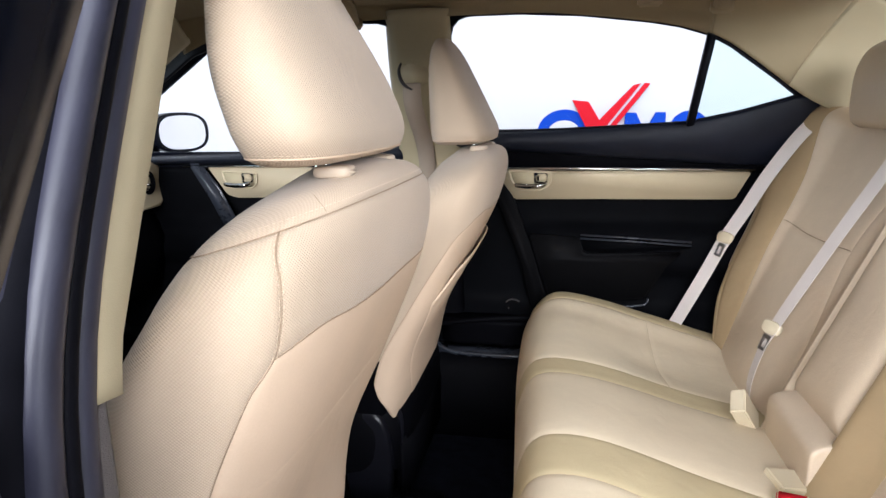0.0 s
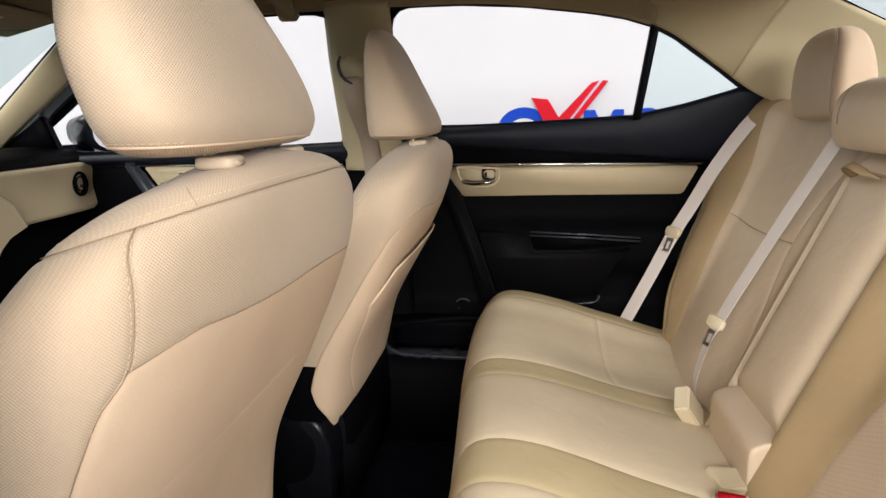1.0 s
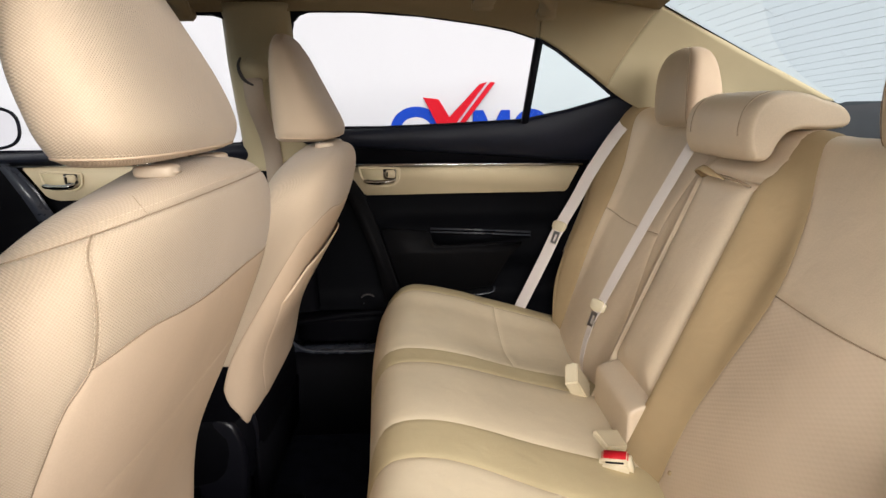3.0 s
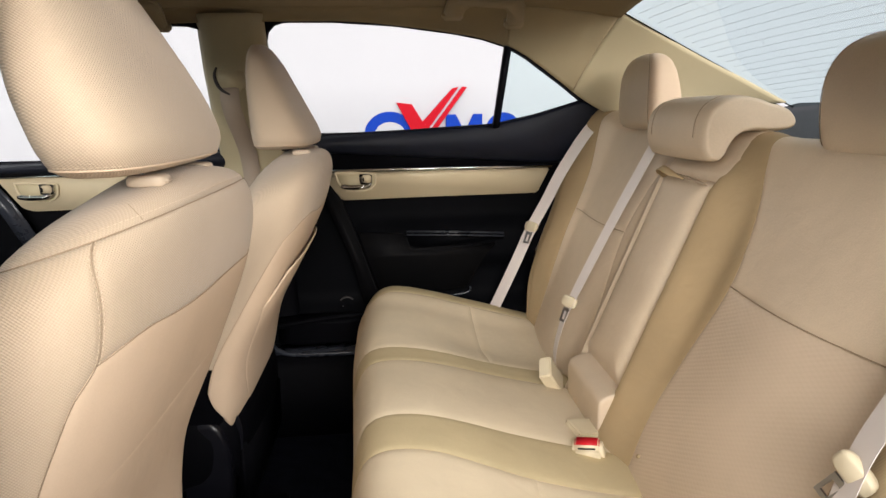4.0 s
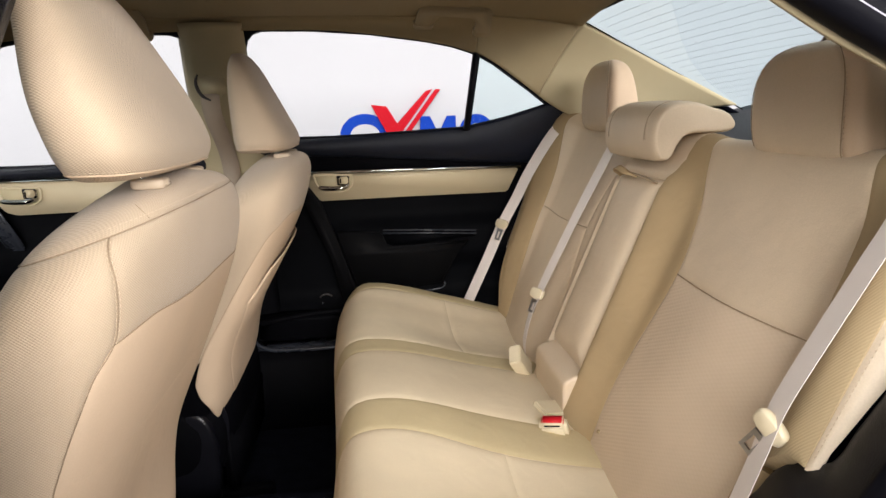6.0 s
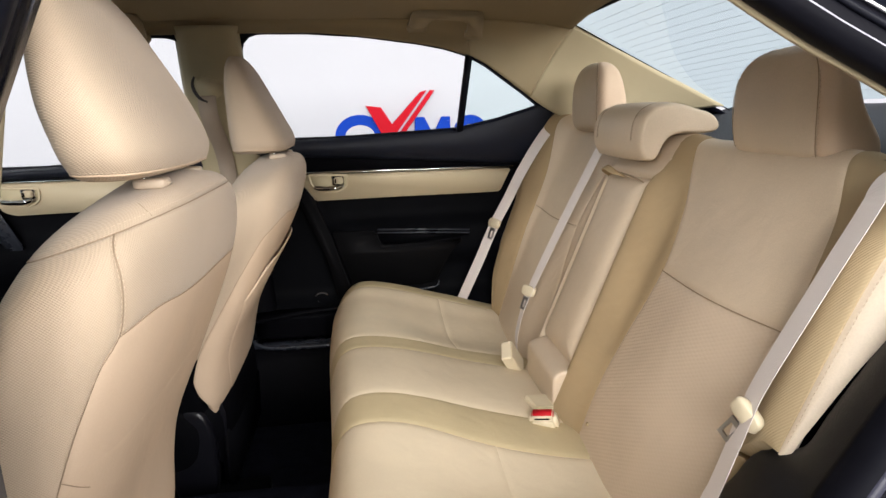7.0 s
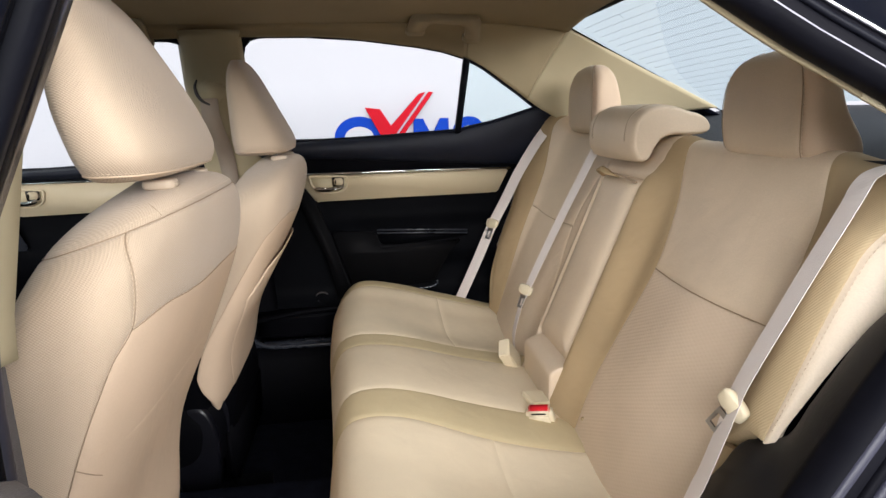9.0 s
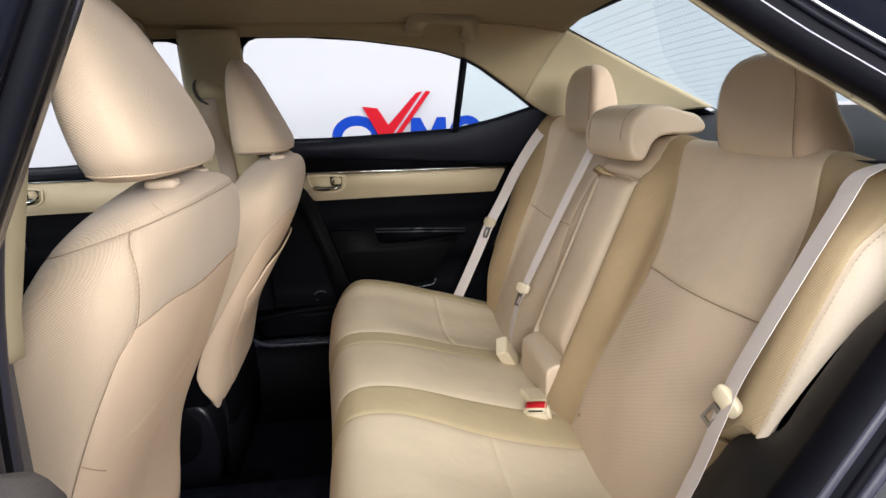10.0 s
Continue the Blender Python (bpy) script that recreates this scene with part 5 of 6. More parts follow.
part("armrest", back_panel(1, -0.089, 0.105, 0.644, 1.016, 50, 36, sink=0.014, reach=0.022, puff=0.006), M_LEATHER, bench, "folded centre armrest pad")
part("centre_collar", back_panel(1, -0.107, 0.107, 1.012, 1.165, 24, 30, sink=0.008), M_LEATHER, bench, "soft leather collar below the middle headrest")
x_, y_, z_ = back_point(YC - 0.188, 0.587)
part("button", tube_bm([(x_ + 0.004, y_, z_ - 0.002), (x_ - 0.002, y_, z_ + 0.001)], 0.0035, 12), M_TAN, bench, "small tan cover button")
# block at the armrest's hinge
rings = []
for k in np.linspace(-1, 1, 25):
    w, c = math.sin(k * math.pi / 2), 1 - max(0.0, math.cos(k * math.pi / 2)) ** 0.22
    prof = [(0.447, 0.53), (0.4455, 0.575), (0.4450, 0.618), (0.4456, 0.634), (0.4485, 0.6425), (0.455, 0.647), (0.466, 0.652), (0.50, 0.658), (0.53, 0.64), (0.53, 0.53)]
    rings.append([(lerp(x, 0.49, c * 0.20), 0.0225 + 0.0935 * w, lerp(z, 0.60, c * 0.16)) for x, z in dense(prof, 60)])
part("armrest_hinge", loft_bm(rings), M_LEATHER, bench, "moulded beige block under the armrest")
# pull strap of the armrest
pts = smooth_path([(0.622, YC + 0.072, 1.012), (0.603, YC + 0.060, 1.024), (0.594, YC + 0.030, 1.031), (0.599, YC + 0.004, 1.024), (0.618, YC - 0.006, 1.016)], 24)
part("pull_strap", ribbon_bm(pts, (-0.5, 0.1, 0.85), 0.013, 0.003), M_BOLSTER, bench, "looped tan pull strap")
# dark tube put where shade fills the gap above the armrest
pts = smooth_path([(0.612, YC + 0.07, 1.022), (0.612, YC + 0.0, 1.021), (0.614, YC - 0.05, 1.018), (0.620, YC - 0.082, 1.012)], 24)
part("seam", tube_bm(pts, 0.002, 6), M_SEAM, bench)


def middle_headrest():
    """A low pad with a lip that runs back over the seat's top."""
    prof = table([(i, p) for i, p in enumerate([(0.613, 1.053), (0.603, 1.073), (0.601, 1.102), (0.609, 1.131), (0.630, 1.149), (0.660, 1.155), (0.690, 1.151), (0.713, 1.143), (0.733, 1.138), (0.749, 1.128),
                                                (0.757, 1.113), (0.749, 1.1005), (0.716, 1.097), (0.685, 1.098), (0.662, 1.092), (0.649, 1.077), (0.640, 1.058), (0.628, 1.050), (0.613, 1.053)])])
    loop = dense([tuple(prof(18 * i / 90)) for i in range(90)], 90)
    yc, half, r, deep = YC + 0.014, 0.114, 0.026, 0.0080
    steps = [(-half + r * (1 - math.cos(a)), deep * (1 - math.sin(a)) ** 1.3) for a in np.linspace(0, math.pi / 2, 10)]
    steps += [(v, -0.002 * (1 - (v / half) ** 2)) for v in np.linspace(-half + r, half - r, 12)[1:-1]] + [(-v, i) for v, i in reversed(steps)]
    steps = [(steps[0][0], steps[0][1] + 0.0006)] + steps + [(steps[-1][0], steps[-1][1] + 0.0006)]
    rings = [[(x, yc + v, z) for x, z in loop_offset(loop, i)] for v, i in steps]
    bm = loft_bm(rings, cap=False)
    for end in (0, len(rings) - 1):
        vs = bm.verts[:]
        ring = vs[end * 90:end * 90 + 90]
        for i in range(44):
            bm.faces.new((ring[i], ring[i + 1], ring[88 - i], ring[89 - i]) if i < 43 else (ring[43], ring[44], ring[45], ring[46]))
    bmesh.ops.recalc_face_normals(bm, faces=bm.faces)
    h = part("middle_headrest", bm, M_LEATHER, bench, "low folded middle headrest of beige leather")
    for y_, r_ in ((-0.040, 0.0005), (0.122, 0.0005)):
        over = [(x, y_, z + 0.0004) for x, z in loop_offset(loop, -0.0012)[8:48]]
        part("seam", tube_bm(over, r_, 6), M_SEAM, h)
        part("stitching", stitches_bm([(x, y - 0.004, z) for x, y, z in over], 0.0035, 0.002, 0.0005), M_THREAD, h)
    piping = [(x, yc - half + 0.003, z) for x, z in loop_offset(loop, deep * 0.62)]
    part("piping", tube_bm(piping, 0.0012, 6, closed=True), M_LEATHER, h, "piped edge of the pad")


middle_headrest()


def rear_headrest(s):
    yc = 0.415 if s > 0 else -0.322
    rows = [(0.0, (1.066, 0.702, 0.745, 0.094)), (0.08, (1.080, 0.683, 0.757, 0.105)), (0.2, (1.102, 0.677, 0.760, 0.109)), (0.42, (1.140, 0.676, 0.756, 0.109)), (0.62, (1.174, 0.678, 0.749, 0.105)),
            (0.76, (1.196, 0.682, 0.744, 0.096)), (0.87, (1.212, 0.688, 0.738, 0.080)), (0.94, (1.221, 0.696, 0.732, 0.058)), (0.98, (1.2255, 0.704, 0.726, 0.034)), (1.0, (1.227, 0.712, 0.718, 0.008))]
    if s < 0:  # leans forward behind, towards the top
        rear = table([(0.0, 0.760), (0.08, 0.772), (0.2, 0.766), (0.42, 0.738), (0.62, 0.726), (0.76, 0.720), (0.87, 0.716), (0.94, 0.714), (0.98, 0.714), (1.0, 0.716)])
        rows = [(t, (z, a, rear(t), w)) for t, (z, a, b, w) in rows]
    rows = [(t, (z + (0.018 + 0.016 * t if s > 0 else 0.0), a, b, w)) for t, (z, a, b, w) in rows]
    S = ring_surface(rows, yc, table([(0.0, 0.42), (0.6, 0.44), (0.9, 0.6), (1.0, 0.8)]))
    D = math.radians
    h = part("head_restraint", panel_bm(ring_panel(S, D(122), D(213), 0.0, 1.0), 40, 60, 0.002, 0.005, 0.006, edges="lr"), M_LEATHER, bench, "beige leather headrest")
    part("side_cover", panel_bm(ring_panel(S, -D(147), D(122), 0.0, 1.0), 70, 60, 0.002, 0.005, 0.006, edges="lr"), M_CLOTH, h)
    for a in (122, 213):
        part("seam", tube_bm([S(D(a), t) for t in np.linspace(0.04, 0.97, 50)], 0.0006, 6), M_SEAM, h)
    for a in (119.5, 215.5):
        part("stitching", stitches_bm([S(D(a), t) for t in np.linspace(0.06, 0.93, 60)], 0.0036, 0.003, 0.0006), M_THREAD, h)


rear_headrest(-1), rear_headrest(1)

# cushion
c_prof = table([(0.0, (0.035, 0.30)), (0.12, (0.012, 0.42)), (0.22, (-0.004, 0.52)), (0.29, (-0.002, 0.575)), (0.35, (0.018, 0.618)), (0.41, (0.055, 0.645)), (0.48, (0.105, 0.652)), (0.60, (0.20, 0.634)),
                (0.72, (0.303, 0.604)), (0.84, (0.40, 0.578)), (0.94, (0.475, 0.56)), (1.0, (0.52, 0.55))])


def cushion_point(y, s):
    x, z = c_prof(s)
    v = abs(y - YC)
    top = step(0.30, 0.46, s)
    dip = -0.030 * math.exp(-((v - 0.345) / 0.12) ** 2) * math.exp(-((x - 0.32) / 0.17) ** 2)
    lift = 0.016 * step(0.46, 0.545, v) * top * (1 - 0.5 * step(0.75, 1.0, s))
    end = -0.05 * step(0.58, 0.645, v) - 0.02 * step(0.60, 0.645, v)
    nose = 0.012 * step(0.5, 0.62, v) * (1 - top)
    mid = 0.006 * math.exp(-(v / 0.11) ** 4) * top
    square = step(0.42, 0.15, y) * math.exp(-((s - 0.42) / 0.075) ** 2)
    bow = 0.027 * step(0.42, -0.22, y) * (1 - step(0.42, 0.70, s))
    return (x + nose + bow - 0.020 * square, y, z + (dip + lift + mid) + end * top + 0.002 * square)


def cushion_panel(y0, y1, s0=0.0, s1=1.0, nu=30, ns=60, **kw):
    f = lambda a, b: cushion_point(lerp(y0(b) if callable(y0) else y0, y1(b) if callable(y1) else y1, a), lerp(s0, s1, b))
    return panel_bm(f, nu, ns, flip=True, **kw)


spread = lambda y, k: (lambda b: y + k * max(0.0, b - 0.5))
edges_y = [-0.635, -0.510, spread(-0.198, -0.05), spread(-0.095, -0.03), spread(0.125, 0.03), spread(0.205, 0.05), 0.560, 0.685]
for name, i, mat, lab in (("cushion_side", 0, M_BAND, "olive cream cushion edge"), ("cushion_band", 2, M_BAND, "olive cream cloth band"),
                          ("cushion_centre", 3, M_CUSHION, "cream middle seat pad"), ("cushion_band", 4, M_BAND, "olive cream cloth band"), ("cushion_side", 6, M_BAND, "olive cream cushion edge")):
    part(name, cushion_panel(edges_y[i], edges_y[i + 1], sink=0.0016, reach=0.006, puff=0.001), mat, bench, lab)
for i in (1, 5):
    part("cushion_front", cushion_panel(edges_y[i], (lambda b, e=edges_y[i + 1]: e(b * 0.72)) if callable(edges_y[i + 1]) else edges_y[i + 1], 0.0, 0.72, sink=0.0016, reach=0.006, puff=0.001) if i == 1 else
         cushion_panel(lambda b, e=edges_y[i]: e(b * 0.72), edges_y[i + 1], 0.0, 0.72, sink=0.0016, reach=0.006, puff=0.001), M_CUSHION, bench, "cream cloth seat pad")
    part("cushion_rear", cushion_panel(edges_y[i], lambda b, e=edges_y[i + 1]: e(0.72 + 0.28 * b), 0.72, 1.0, sink=0.002, reach=0.006) if i == 1 else
         cushion_panel(lambda b, e=edges_y[i]: e(0.72 + 0.28 * b), edges_y[i + 1], 0.72, 1.0, sink=0.002, reach=0.006), M_CUSHION, bench, "cream cloth seat pad")
# body under the covers
part("cushion_base", box_bm(0.05, 0.62, -0.60, 0.64, 0.25, 0.53, 0.02), M_CARPET, bench)
rings = []
for q in np.linspace(0.45, 1.06, 12):
    p, n = back_base(q)
    rings.append([(p[0] + 0.03, -0.585, p[1]), (p[0] + 0.03, 0.635, p[1]), (p[0] + 0.12, 0.635, p[1]), (p[0] + 0.12, -0.585, p[1])])
part("backrest_base", loft_bm(rings), M_CARPET, bench)


# ---- belts ----
def tongue(root, p, d, n, scale=1.0):
    """Sliding tongue: a cream moulded grip with a steel plate; d points along the plate, n out of it."""
    d, n = Vector(d).normalized(), Vector(n).normalized()
    s = d.cross(n).normalized()
    n = s.cross(d).normalized()
    m = Matrix(((d.x, s.x, n.x, p[0]), (d.y, s.y, n.y, p[1]), (d.z, s.z, n.z, p[2]), (0, 0, 0, 1)))
    rings = []
    for h, k in ((-0.007, 0.80), (-0.005, 0.95), (0.0, 1.0), (0.005, 0.95), (0.007, 0.80)):
        rings.append([m @ Vector((scale * k * 0.0185 * sgn(math.cos(a), 0.6) - 0.004, scale * k * 0.031 * sgn(math.sin(a), 0.65), scale * h * (1.1 - 0.5 * math.cos(a)))) for a in np.linspace(0, 2 * math.pi, 33)[:-1]])
    t = part("tongue", loft_bm(rings), M_BELTPLASTIC, root, "cream plastic belt tongue")
    w, l = 0.0135 * scale, 0.044 * scale
    a0 = 0.016 * scale
    outer_ = [(a0, -w), (a0 + l, -w * 0.92), (a0 + l, w * 0.92), (a0, w)]
    inner_ = [(a0 + 0.010 * scale, -w * 0.55), (a0 + l * 0.82, -w * 0.52), (a0 + l * 0.82, w * 0.52), (a0 + 0.010 * scale, w * 0.55)]
    bm = bmesh.new()
    lay = []
    for z in (-0.0014, 0.0014):
        lay.append([[bm.verts.new(m @ Vector((x, y, z))) for x, y in q] for q in (outer_, inner_)])
    for i in range(4):
        j = (i + 1) % 4
        (o0, i0), (o1, i1) = lay
        bm.faces.new((o0[i], o0[j], i0[j], i0[i]))
        bm.faces.new((o1[j], o1[i], i1[i], i1[j]))
        bm.faces.new((o0[j], o0[i], o1[i], o1[j]))
        bm.faces.new((i0[i], i0[j], i1[j], i1[i]))
    bmesh.ops.recalc_face_normals(bm, faces=bm.faces)
    part("plate", bm, M_STEEL, t, "steel latch plate", smooth=False)


def belt(label, path, normal, tong=None, width=0.041):
    root = thing("seat_belt", label, "seat belt", "seat belts")
    part("webbing", ribbon_bm(smooth_path(path, 60), normal, width, 0.0007), M_WEB, root, smooth=False)
    if tong:
        tongue(root, *tong)
    return root


near_path = [(0.80, -0.53, 1.05), (0.74, -0.536, 1.080), (0.70, -0.5474, 1.0815), (0.655, -0.565, 1.0785), (0.632, -0.5706, 1.068), (0.6152, -0.5784, 1.0525), (0.6025, -0.574, 1.0218), (0.5896, -0.569, 0.9907), (0.5624, -0.5597, 0.9248),
             (0.5333, -0.5505, 0.8543), (0.5189, -0.549, 0.8194), (0.5037, -0.5528, 0.7827), (0.4918, -0.555, 0.7538), (0.4775, -0.5567, 0.7192), (0.4695, -0.5556, 0.6998), (0.43, -0.556, 0.60), (0.42, -0.56, 0.55)]
turn = table([(0.0, (-0.1, 0.0, 1.0)), (0.15, (-0.25, 0.05, 0.95)), (0.26, (-0.75, 0.20, 0.6)), (0.36, (-0.9, 0.26, 0.38)), (0.66, (-0.9, 0.27, 0.38)), (0.72, (-0.90, 0.30, 0.32)), (1.0, (-0.90, 0.30, 0.32))])
belt("pale webbing belt hanging down the near rear place", near_path, [tuple(turn(k / 59)) for k in range(60)], ((0.513, -0.550, 0.806), (-0.24, 0.42, -0.72), (-0.8, -0.45, 0.35), 0.68), 0.037)
turn = table([(0.0, (-0.92, -0.05, 0.38)), (0.62, (-0.92, -0.05, 0.38)), (0.72, (-0.92, 0.10, 0.34)), (1.0, (-0.92, 0.12, 0.34))])
belt("pale webbing belt of the middle rear place, hanging", [(0.80, 0.19, 1.08), (0.735, 0.185, 1.106), (0.685, 0.181, 1.108), (0.645, 0.180, 1.082), (0.600, 0.194, 0.99), (0.552, 0.220, 0.873), (0.489, 0.247, 0.717), (0.468, 0.246, 0.66), (0.455, 0.243, 0.60), (0.46, 0.24, 0.55)],
     [tuple(turn(k / 59)) for k in range(60)], ((0.485, 0.245, 0.716), (-0.36, -0.12, -0.9), (-0.85, -0.4, 0.3), 0.72))
belt("pale webbing belt hanging down the far rear place", [(0.80, 0.60, 1.08), (0.745, 0.602, 1.105), (0.69, 0.608, 1.110), (0.642, 0.612, 1.085), (0.572, 0.615, 0.98), (0.525, 0.615, 0.89), (0.484, 0.615, 0.815), (0.440, 0.616, 0.716), (0.386, 0.617, 0.60), (0.37, 0.617, 0.57)],
     (-0.80, -0.50, 0.38), ((0.483, 0.611, 0.818), (-0.35, -0.15, -0.9), (-0.8, -0.5, 0.35), 0.75))


def buckle(m, label):
    root = thing("belt_buckle", label, "belt buckle", "belt buckles")
    part("housing", box_bm(-0.05, 0.022, -0.025, 0.025, -0.014, 0.014, 0.006, 4, m), M_BELTPLASTIC, root, "cream plastic housing")
    part("button", box_bm(0.0165, 0.0242, -0.0205, 0.0205, -0.0115, 0.0060, 0.003, 2, m), M_RED, root, "red release button")
    part("slot", box_bm(0.019, 0.0226, -0.014, 0.014, 0.0080, 0.0100, 0.0006, 1, m), M_BLACK, root)
    part("stalk", ribbon_bm([tuple(m @ Vector(v)) for v in ((-0.03, 0, 0), (-0.07, 0, -0.006), (-0.11, 0, -0.02))], tuple(m.to_3x3() @ Vector((0, 0, 1))), 0.034, 0.004), M_WEB, root)


def facing(p, d, n):
    """A pose whose x axis runs along d and whose z axis leans to n."""
    d = Vector(d).normalized()
    y = Vector(n).cross(d).normalized()
    z = d.cross(y)
    return Matrix(((d.x, y.x, z.x, p[0]), (d.y, y.y, z.y, p[1]), (d.z, y.z, z.z, p[2]), (0, 0, 0, 1)))


buckle(facing((0.416, -0.118, 0.578), (-0.34, -0.45, 0.80), (-0.35, -0.85, -0.35)), "cream belt buckle with a red button standing in the cushion gap")


def tucked_buckle(m, label):
    root = thing("belt_buckle", label, "belt buckle", "belt buckles")
    part("housing", box_bm(-0.05, 0.026, -0.024, 0.024, -0.013, 0.013, 0.0025, 3, m), M_BELTPLASTIC, root, "cream plastic housing", smooth=False)


tucked_buckle(facing((0.412, 0.128, 0.605), (-0.45, -0.35, 0.75), (-0.7, 0.1, 0.1)), "cream belt buckle standing up from the cushion gap")
tucked_buckle(facing((0.428, -0.055, 0.574), (-0.9, -0.25, 0.15), (0.1, -0.1, 1)), "cream belt buckle lying flat in the cushion gap")


# ---- roof things ----
def grab_handle(dx, label):
    """A flat bracket: a bar on two broad legs, folded up against the roof side."""
    root = thing("grab_handle", label, "grab handle", "grab handles")
    lie = lambda x, z, off=0.0: (x + dx, 0.448 + (1.396 - z) * 0.75 - off, z)
    outer = [(0.236, 1.350), (0.244, 1.378), (0.258, 1.396), (0.285, 1.396), (0.350, 1.391), (0.415, 1.384), (0.426, 1.374), (0.427, 1.331), (0.386, 1.333), (0.387, 1.358), (0.380, 1.364), (0.300, 1.369), (0.290, 1.366), (0.281, 1.350)]
    part("grip", plate_bm([lie(x, z, 0.024) for x, z in outer], 0.020, 0.006, 3), M_GRIP, root)
    for x0, x1, z0, z1 in ((0.234, 0.284, 1.343, 1.362), (0.384, 0.430, 1.325, 1.345)):
        part("foot", plate_bm([lie(x, z, 0.012) for x, z in ((x0, z1), (x1, z1), (x1, z0), (x0, z0))], 0.022, 0.005, 3), M_GRIP, root)


grab_handle(0.0, "beige fold-down grab handle on the roof side")
grab_handle(-0.815, "beige fold-down grab handle on the roof side")

# ---- the front of the cabin ----
def dashboard():
    root = thing("dashboard", "black dashboard with a beige inlay and round vent", "dashboard")
    prof = [(-1.40, 1.045), (-1.22, 1.052), (-1.13, 1.036), (-1.098, 1.012), (-1.104, 0.99), (-1.13, 0.95), (-1.125, 0.86), (-1.08, 0.78), (-1.12, 0.62), (-1.30, 0.55), (-1.45, 0.55)]
    rings = [[(x - 0.03 * abs(y / 0.68) ** 3, y, z) for x, z in prof] for y in np.linspace(-0.70, 0.70, 30)]
    part("body", loft_bm(rings), M_SOFT, root)
    P = np.array([[(-1.098 - 0.012 * math.sin(math.pi * k) - 0.03 * abs(y / 0.68) ** 3, y, 0.937 + (0.069 - 0.02 * (1 - (min(1, max(0, (0.715 - y) / 0.03))) ** 0.5)) * (1 - 2 * k) - 0.012 * max(0, 0.45 - y)) for k in np.linspace(0, 1, 14)] for y in np.concatenate([np.linspace(0.16, 0.66, 24), np.linspace(0.67, 0.715, 12)])])
    solid(part("inlay", grid_bm(P), M_TRIM, root, "smooth beige inlay"), 0.012)
    vy, vx, vz = 0.648, -1.122, 0.946
    for r, t, mat in ((0.031, 0.0045, M_BLACK), (0.020, 0.0022, M_BLACK)):
        part("vent_ring", tube_bm([(vx + 0.004, vy + r * 0.8 * math.cos(a), vz + r * math.sin(a)) for a in np.linspace(0, 2 * math.pi, 33)[:-1]], t, 8, closed=True), mat, root)
    ring = lambda x, r: [(x, vy + r * 0.8 * math.cos(a), vz + r * math.sin(a)) for a in np.linspace(0, 2 * math.pi, 33)[:-1]]
    part("vent_bowl", loft_bm([ring(vx - 0.03, 0.033), ring(vx + 0.002, 0.033), ring(vx + 0.006, 0.028), ring(vx - 0.012, 0.02)]), M_BLACK, root)
    part("vent_fin", box_bm(vx - 0.006, vx + 0.008, vy - 0.006, vy + 0.006, vz - 0.010, vz - 0.002, 0.002), M_CHROME, root)
    # centre stack: a beige surround that flows out of the inlay, with a display and a knob
    edge = [(0.40, 0.872), (0.345, 0.853), (0.315, 0.830), (0.296, 0.80), (0.27, 0.755), (0.24, 0.728), (0.20, 0.715), (0.12, 0.70), (0.0, 0.70), (0.0, 0.985), (0.29, 0.985), (0.37, 0.93)]
    inner = [(lerp(y, 0.16, 0.03), lerp(z, 0.84, 0.03)) for y, z in edge]
    stack = part("centre_stack", loft_bm([[(-1.12, y, z) for y, z in edge], [(-1.076, y, z) for y, z in edge], [(-1.071, y, z) for y, z in inner]]), M_TRIM, root, "beige surround of the centre stack", smooth=False)
    # upper part is grey: the reflection on the dark panel, as colour
    part("display", box_bm(-1.076, -1.067, 0.02, 0.266, 0.874, 0.955, 0.004), M_GREY, stack, "dark display, grey standing in for the reflection on it")
    part("display_foot", box_bm(-1.076, -1.066, 0.02, 0.262, 0.802, 0.872, 0.004), M_BLACK, stack, "black panel below the display")
    part("knob", tube_bm([(-1.075, 0.165, 0.752), (-1.055, 0.165, 0.752)], 0.017, 20), M_BLACK, stack)
    part("console", box_bm(-1.12, -0.46, -0.085, 0.085, 0.30, 0.50, 0.03, 4), M_BLACK, root, "black centre console")


dashboard()


def steering_wheel():
    root = thing("steering_wheel", "black steering wheel ahead of the driver seat", "steering wheel")
    m = pose(-0.93, -0.33, 0.86, 0, 65, 0)
    part("rim", tube_bm([tuple(m @ Vector((0.185 * math.cos(a), 0.185 * math.sin(a), 0))) for a in np.linspace(0, 2 * math.pi, 49)[:-1]], 0.015, 10, closed=True), M_BLACK, root)
    part("hub", box_bm(-0.075, 0.075, -0.09, 0.09, -0.05, 0.0, 0.02, 3, m), M_BLACK, root)
    for k in (-1, 1):
        part("spoke", box_bm(-0.02, 0.02, k * 0.125 - 0.055, k * 0.125 + 0.055, -0.02, -0.005, 0.005, 2, m), M_BLACK, root)


steering_wheel()
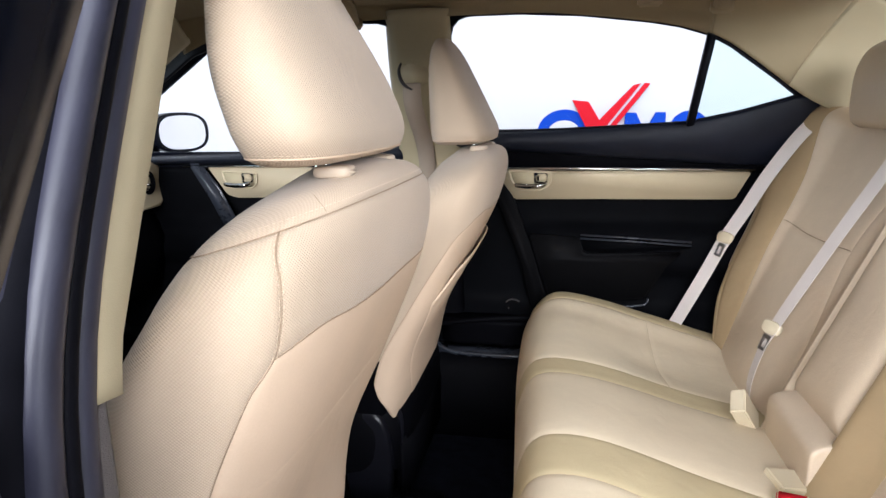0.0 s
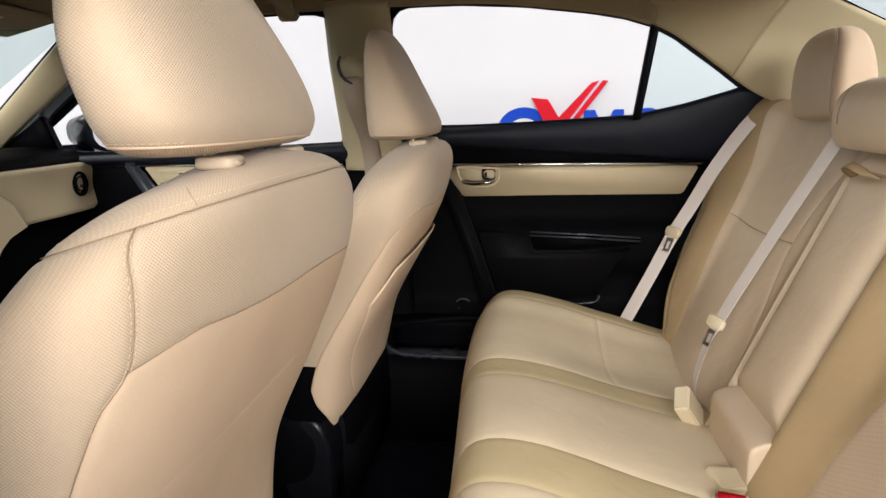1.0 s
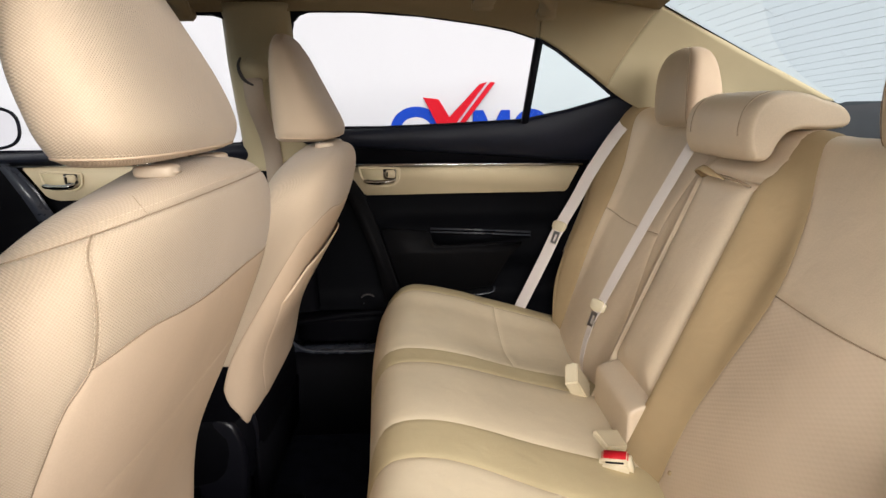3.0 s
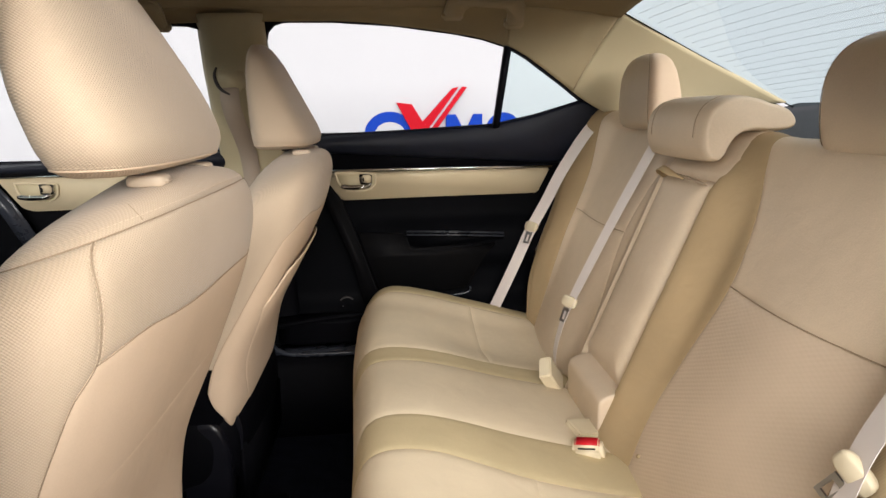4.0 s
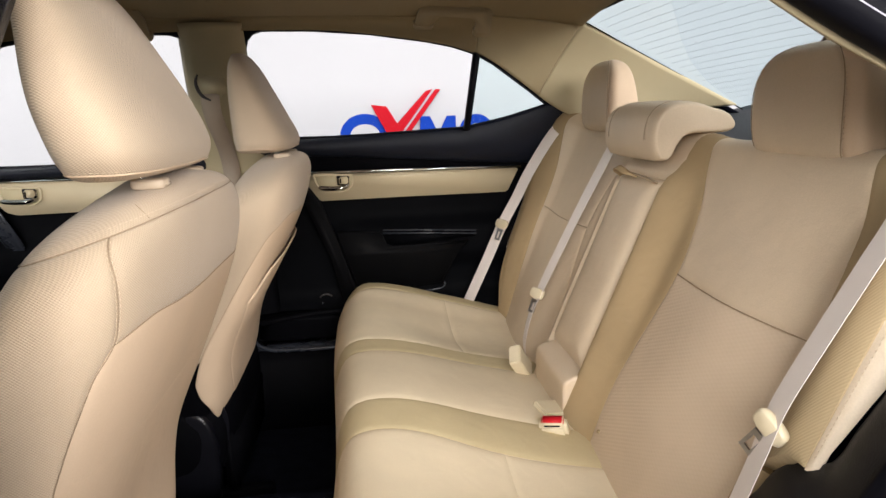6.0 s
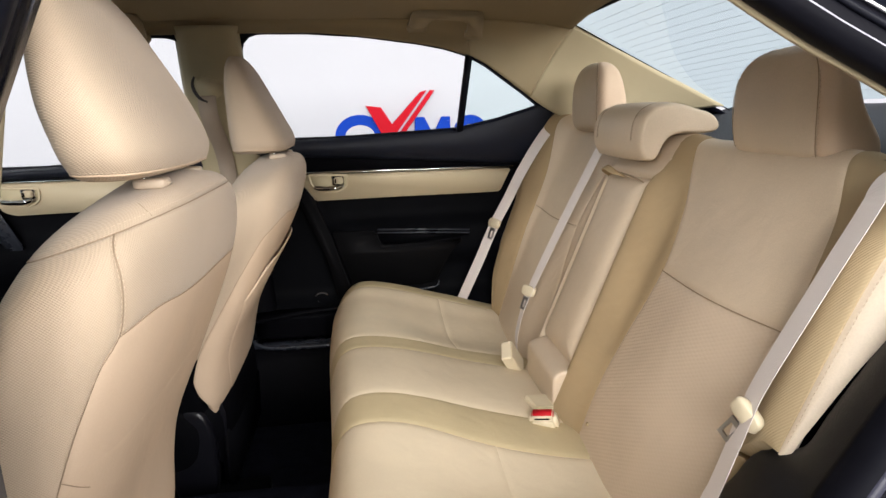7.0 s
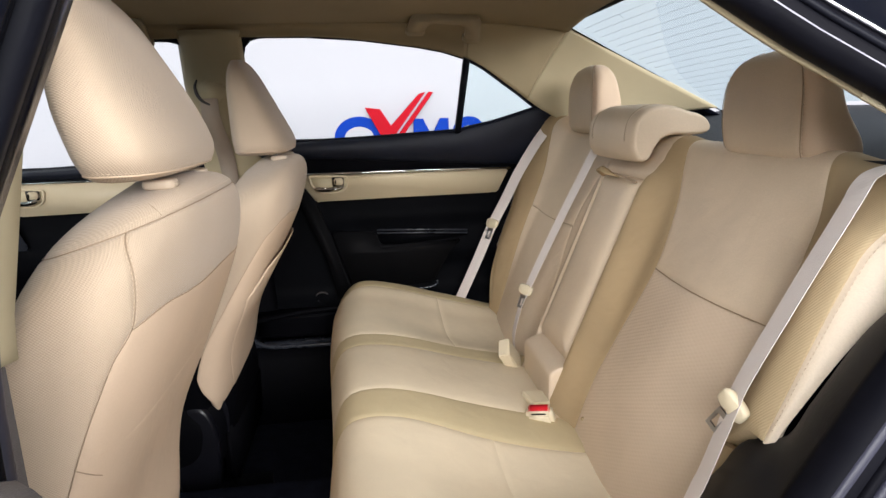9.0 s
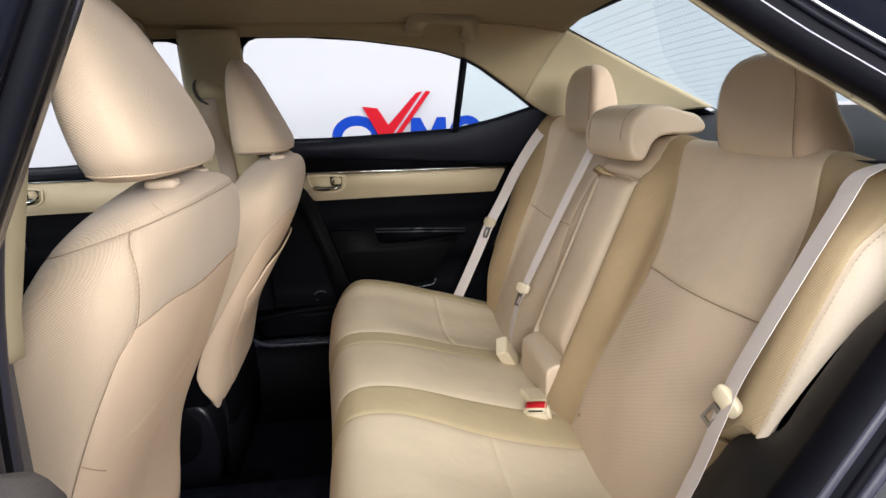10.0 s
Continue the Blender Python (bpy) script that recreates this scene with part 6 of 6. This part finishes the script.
# windscreen and front pillars
for s in (1, -1):
    P = []
    for x in np.linspace(-1.50, -0.86, 40):
        lo = 1.053 + (x + 1.33) * 0.553 + 0.006
        hi = 1.144 + (x + 1.276) * 0.604
        P.append([(x, s * (ys(lerp(lo, hi, v)) - 0.012 - 0.030 * v - 0.016 * math.sin(math.pi * v) ** 0.7), lerp(lo, hi, v)) for v in np.linspace(0, 1, 12)])
    ap = link("pillar_front", grid_bm(np.array(P), s < 0), M_PILLAR)
    tagged(solid(ap, 0.012), "beige moulded front roof pillar cover", "pillar trim", kind="structure")
    pts = [(x, s * (ys(1.144 + (x + 1.276) * 0.604) - 0.036), 1.147 + (x + 1.276) * 0.604) for x in np.linspace(-1.50, -0.93, 12)]
    tagged(link("windscreen_edge", tube_bm(pts, 0.0055, 8), M_RUBBER), "black rubber edge between windscreen and pillar", "weatherstrip", kind="structure")
    pts = [side(x, 1.070 + (x + 1.33) * 0.553, 0.05, s) for x in np.linspace(-1.55, -0.86, 12)]
    tagged(link("pillar_front_skin", tube_bm(pts, 0.034, 10, 0.5, up=(0, 1, 0)), M_PAINT), "black painted front roof pillar", "car body", kind="structure")
    sail = plate_bm(side_poly([(-1.40, 1.035), (-1.20, 1.035), (-1.20, 1.128), (-1.23, 1.112)], -0.002, s), -0.02 * s, 0.003)
    tagged(link("mirror_sail", sail, M_BLACK), "black triangular cover at the door mirror", "door trim", kind="structure")
P = np.array([[(lerp(-0.93, -1.70, v) - 0.10 * (1 - u * u), u * lerp(0.53, 0.66, v), lerp(1.375, 0.98, v)) for v in np.linspace(0, 1, 10)] for u in np.linspace(-1, 1, 20)])
ws = link("window_front", grid_bm(P), M_SCREEN)
tagged(ws, "sloping clear windscreen of the car", "windscreen", kind="structure")
ws.visible_shadow = False
bon = link("bonnet", box_bm(-2.6, -1.42, -0.78, 0.78, 0.25, 0.97, 0.06, 4), M_PAINT)
tagged(bon, "black painted bonnet of the car", "car body", kind="structure")
P = np.array([[(x, y, z) for x, z in ((-1.30, 1.03), (-1.5, 1.01), (-1.8, 0.98))] for y in np.linspace(-0.68, 0.68, 10)])
tagged(solid(link("cowl", grid_bm(P, True), M_BLACK), 0.02), "black dashboard top under the windscreen", "cowl", kind="structure")


def wheel(x, s):
    root = thing("wheel", "black rubber tyre on a silver rim under the car", "wheel", "wheels")
    prof = [(-0.10, 0.21), (-0.10, 0.28), (-0.085, 0.305), (-0.05, 0.315), (0.05, 0.315), (0.085, 0.305), (0.10, 0.28), (0.10, 0.21)]
    part("tyre", loft_bm([[(x + r * math.cos(a), s * 0.74 + y, 0.315 + r * math.sin(a)) for y, r in prof] for a in np.linspace(0, 2 * math.pi, 41)], cap=False), M_RUBBER, root)
    rim = part("rim", loft_bm([[(x + r * math.cos(a), s * 0.74 + s * y, 0.315 + r * math.sin(a)) for a in np.linspace(0, 2 * math.pi, 33)[:-1]] for y, r in ((-0.09, 0.212), (0.085, 0.212), (0.09, 0.20), (0.06, 0.185))]), M_STEEL, root)
    for k in range(5):
        m = Matrix.Translation((x, s * 0.805, 0.315)) @ Matrix.Rotation(k * 2 * math.pi / 5, 4, "Y")
        part("spoke", box_bm(-0.025, 0.025, -0.012, 0.012, 0.03, 0.19, 0.006, 2, m), M_STEEL, rim)


for wx in (-1.85, 1.05):
    for ws_ in (-1, 1):
        wheel(wx, ws_)


def side_mirror():
    root = thing("side_mirror", "black outside mirror with a pale reflection", "wing mirror")
    rings = []
    c = Vector((-1.130, 0.855, 1.086))
    m = Matrix.Translation(c) @ pose(0, 0, 0, 0, 0, -18)
    for x, k in ((-0.15, 0.45), (-0.13, 0.75), (-0.05, 0.97), (0.0, 1.0), (0.008, 0.97), (0.006, 0.84)):
        rings.append([m @ Vector((x, k * 0.105 * sgn(math.cos(a), 0.7), k * 0.064 * sgn(math.sin(a), 0.75))) for a in np.linspace(0, 2 * math.pi, 41)[:-1]])
    part("housing", loft_bm(rings), M_PAINT, root)
    bm = bmesh.new()
    bm.faces.new([bm.verts.new(m @ Vector((0.0085, 0.84 * 0.105 * sgn(math.cos(a), 0.7), 0.84 * 0.064 * sgn(math.sin(a), 0.75)))) for a in np.linspace(0, 2 * math.pi, 41)[:-1]])
    part("mirror_glass", bm, M_MIRROR, root, "pale mirror glass", smooth=False)
    part("arm", box_bm(-1.27, -1.18, 0.70, 0.82, 1.01, 1.05, 0.015, 3), M_PAINT, root)


side_mirror()


def sun_visor():
    root = thing("sun_visor", "beige sun visor folded up with a warning label", "sun visor")
    part("pad", box_bm(-1.03, -0.87, 0.10, 0.48, -0.009, 0.009, 0.008, 3, Matrix.Translation((-0.09, 0, 1.342)) @ pose(-0.95, 0, 0, 0, -12, 0) @ pose(0.95, 0, 0)), M_LINER, root)
    m = Matrix.Translation((-0.09, 0, 1.332)) @ pose(-0.95, 0, 0, 0, -12, 0) @ pose(0.95, 0, 0)
    lab = part("label", box_bm(-1.0, -0.90, 0.16, 0.34, -0.0022, -0.0012, 0, 1, m), M_TRIM, root, "pale printed label")
    for k in range(4):
        part("print_bar", box_bm(-0.985 + k * 0.022, -0.975 + k * 0.022, 0.175, 0.325 - 0.02 * (k % 2), -0.003, -0.0022, 0, 1, m), M_GREY, lab)


sun_visor()
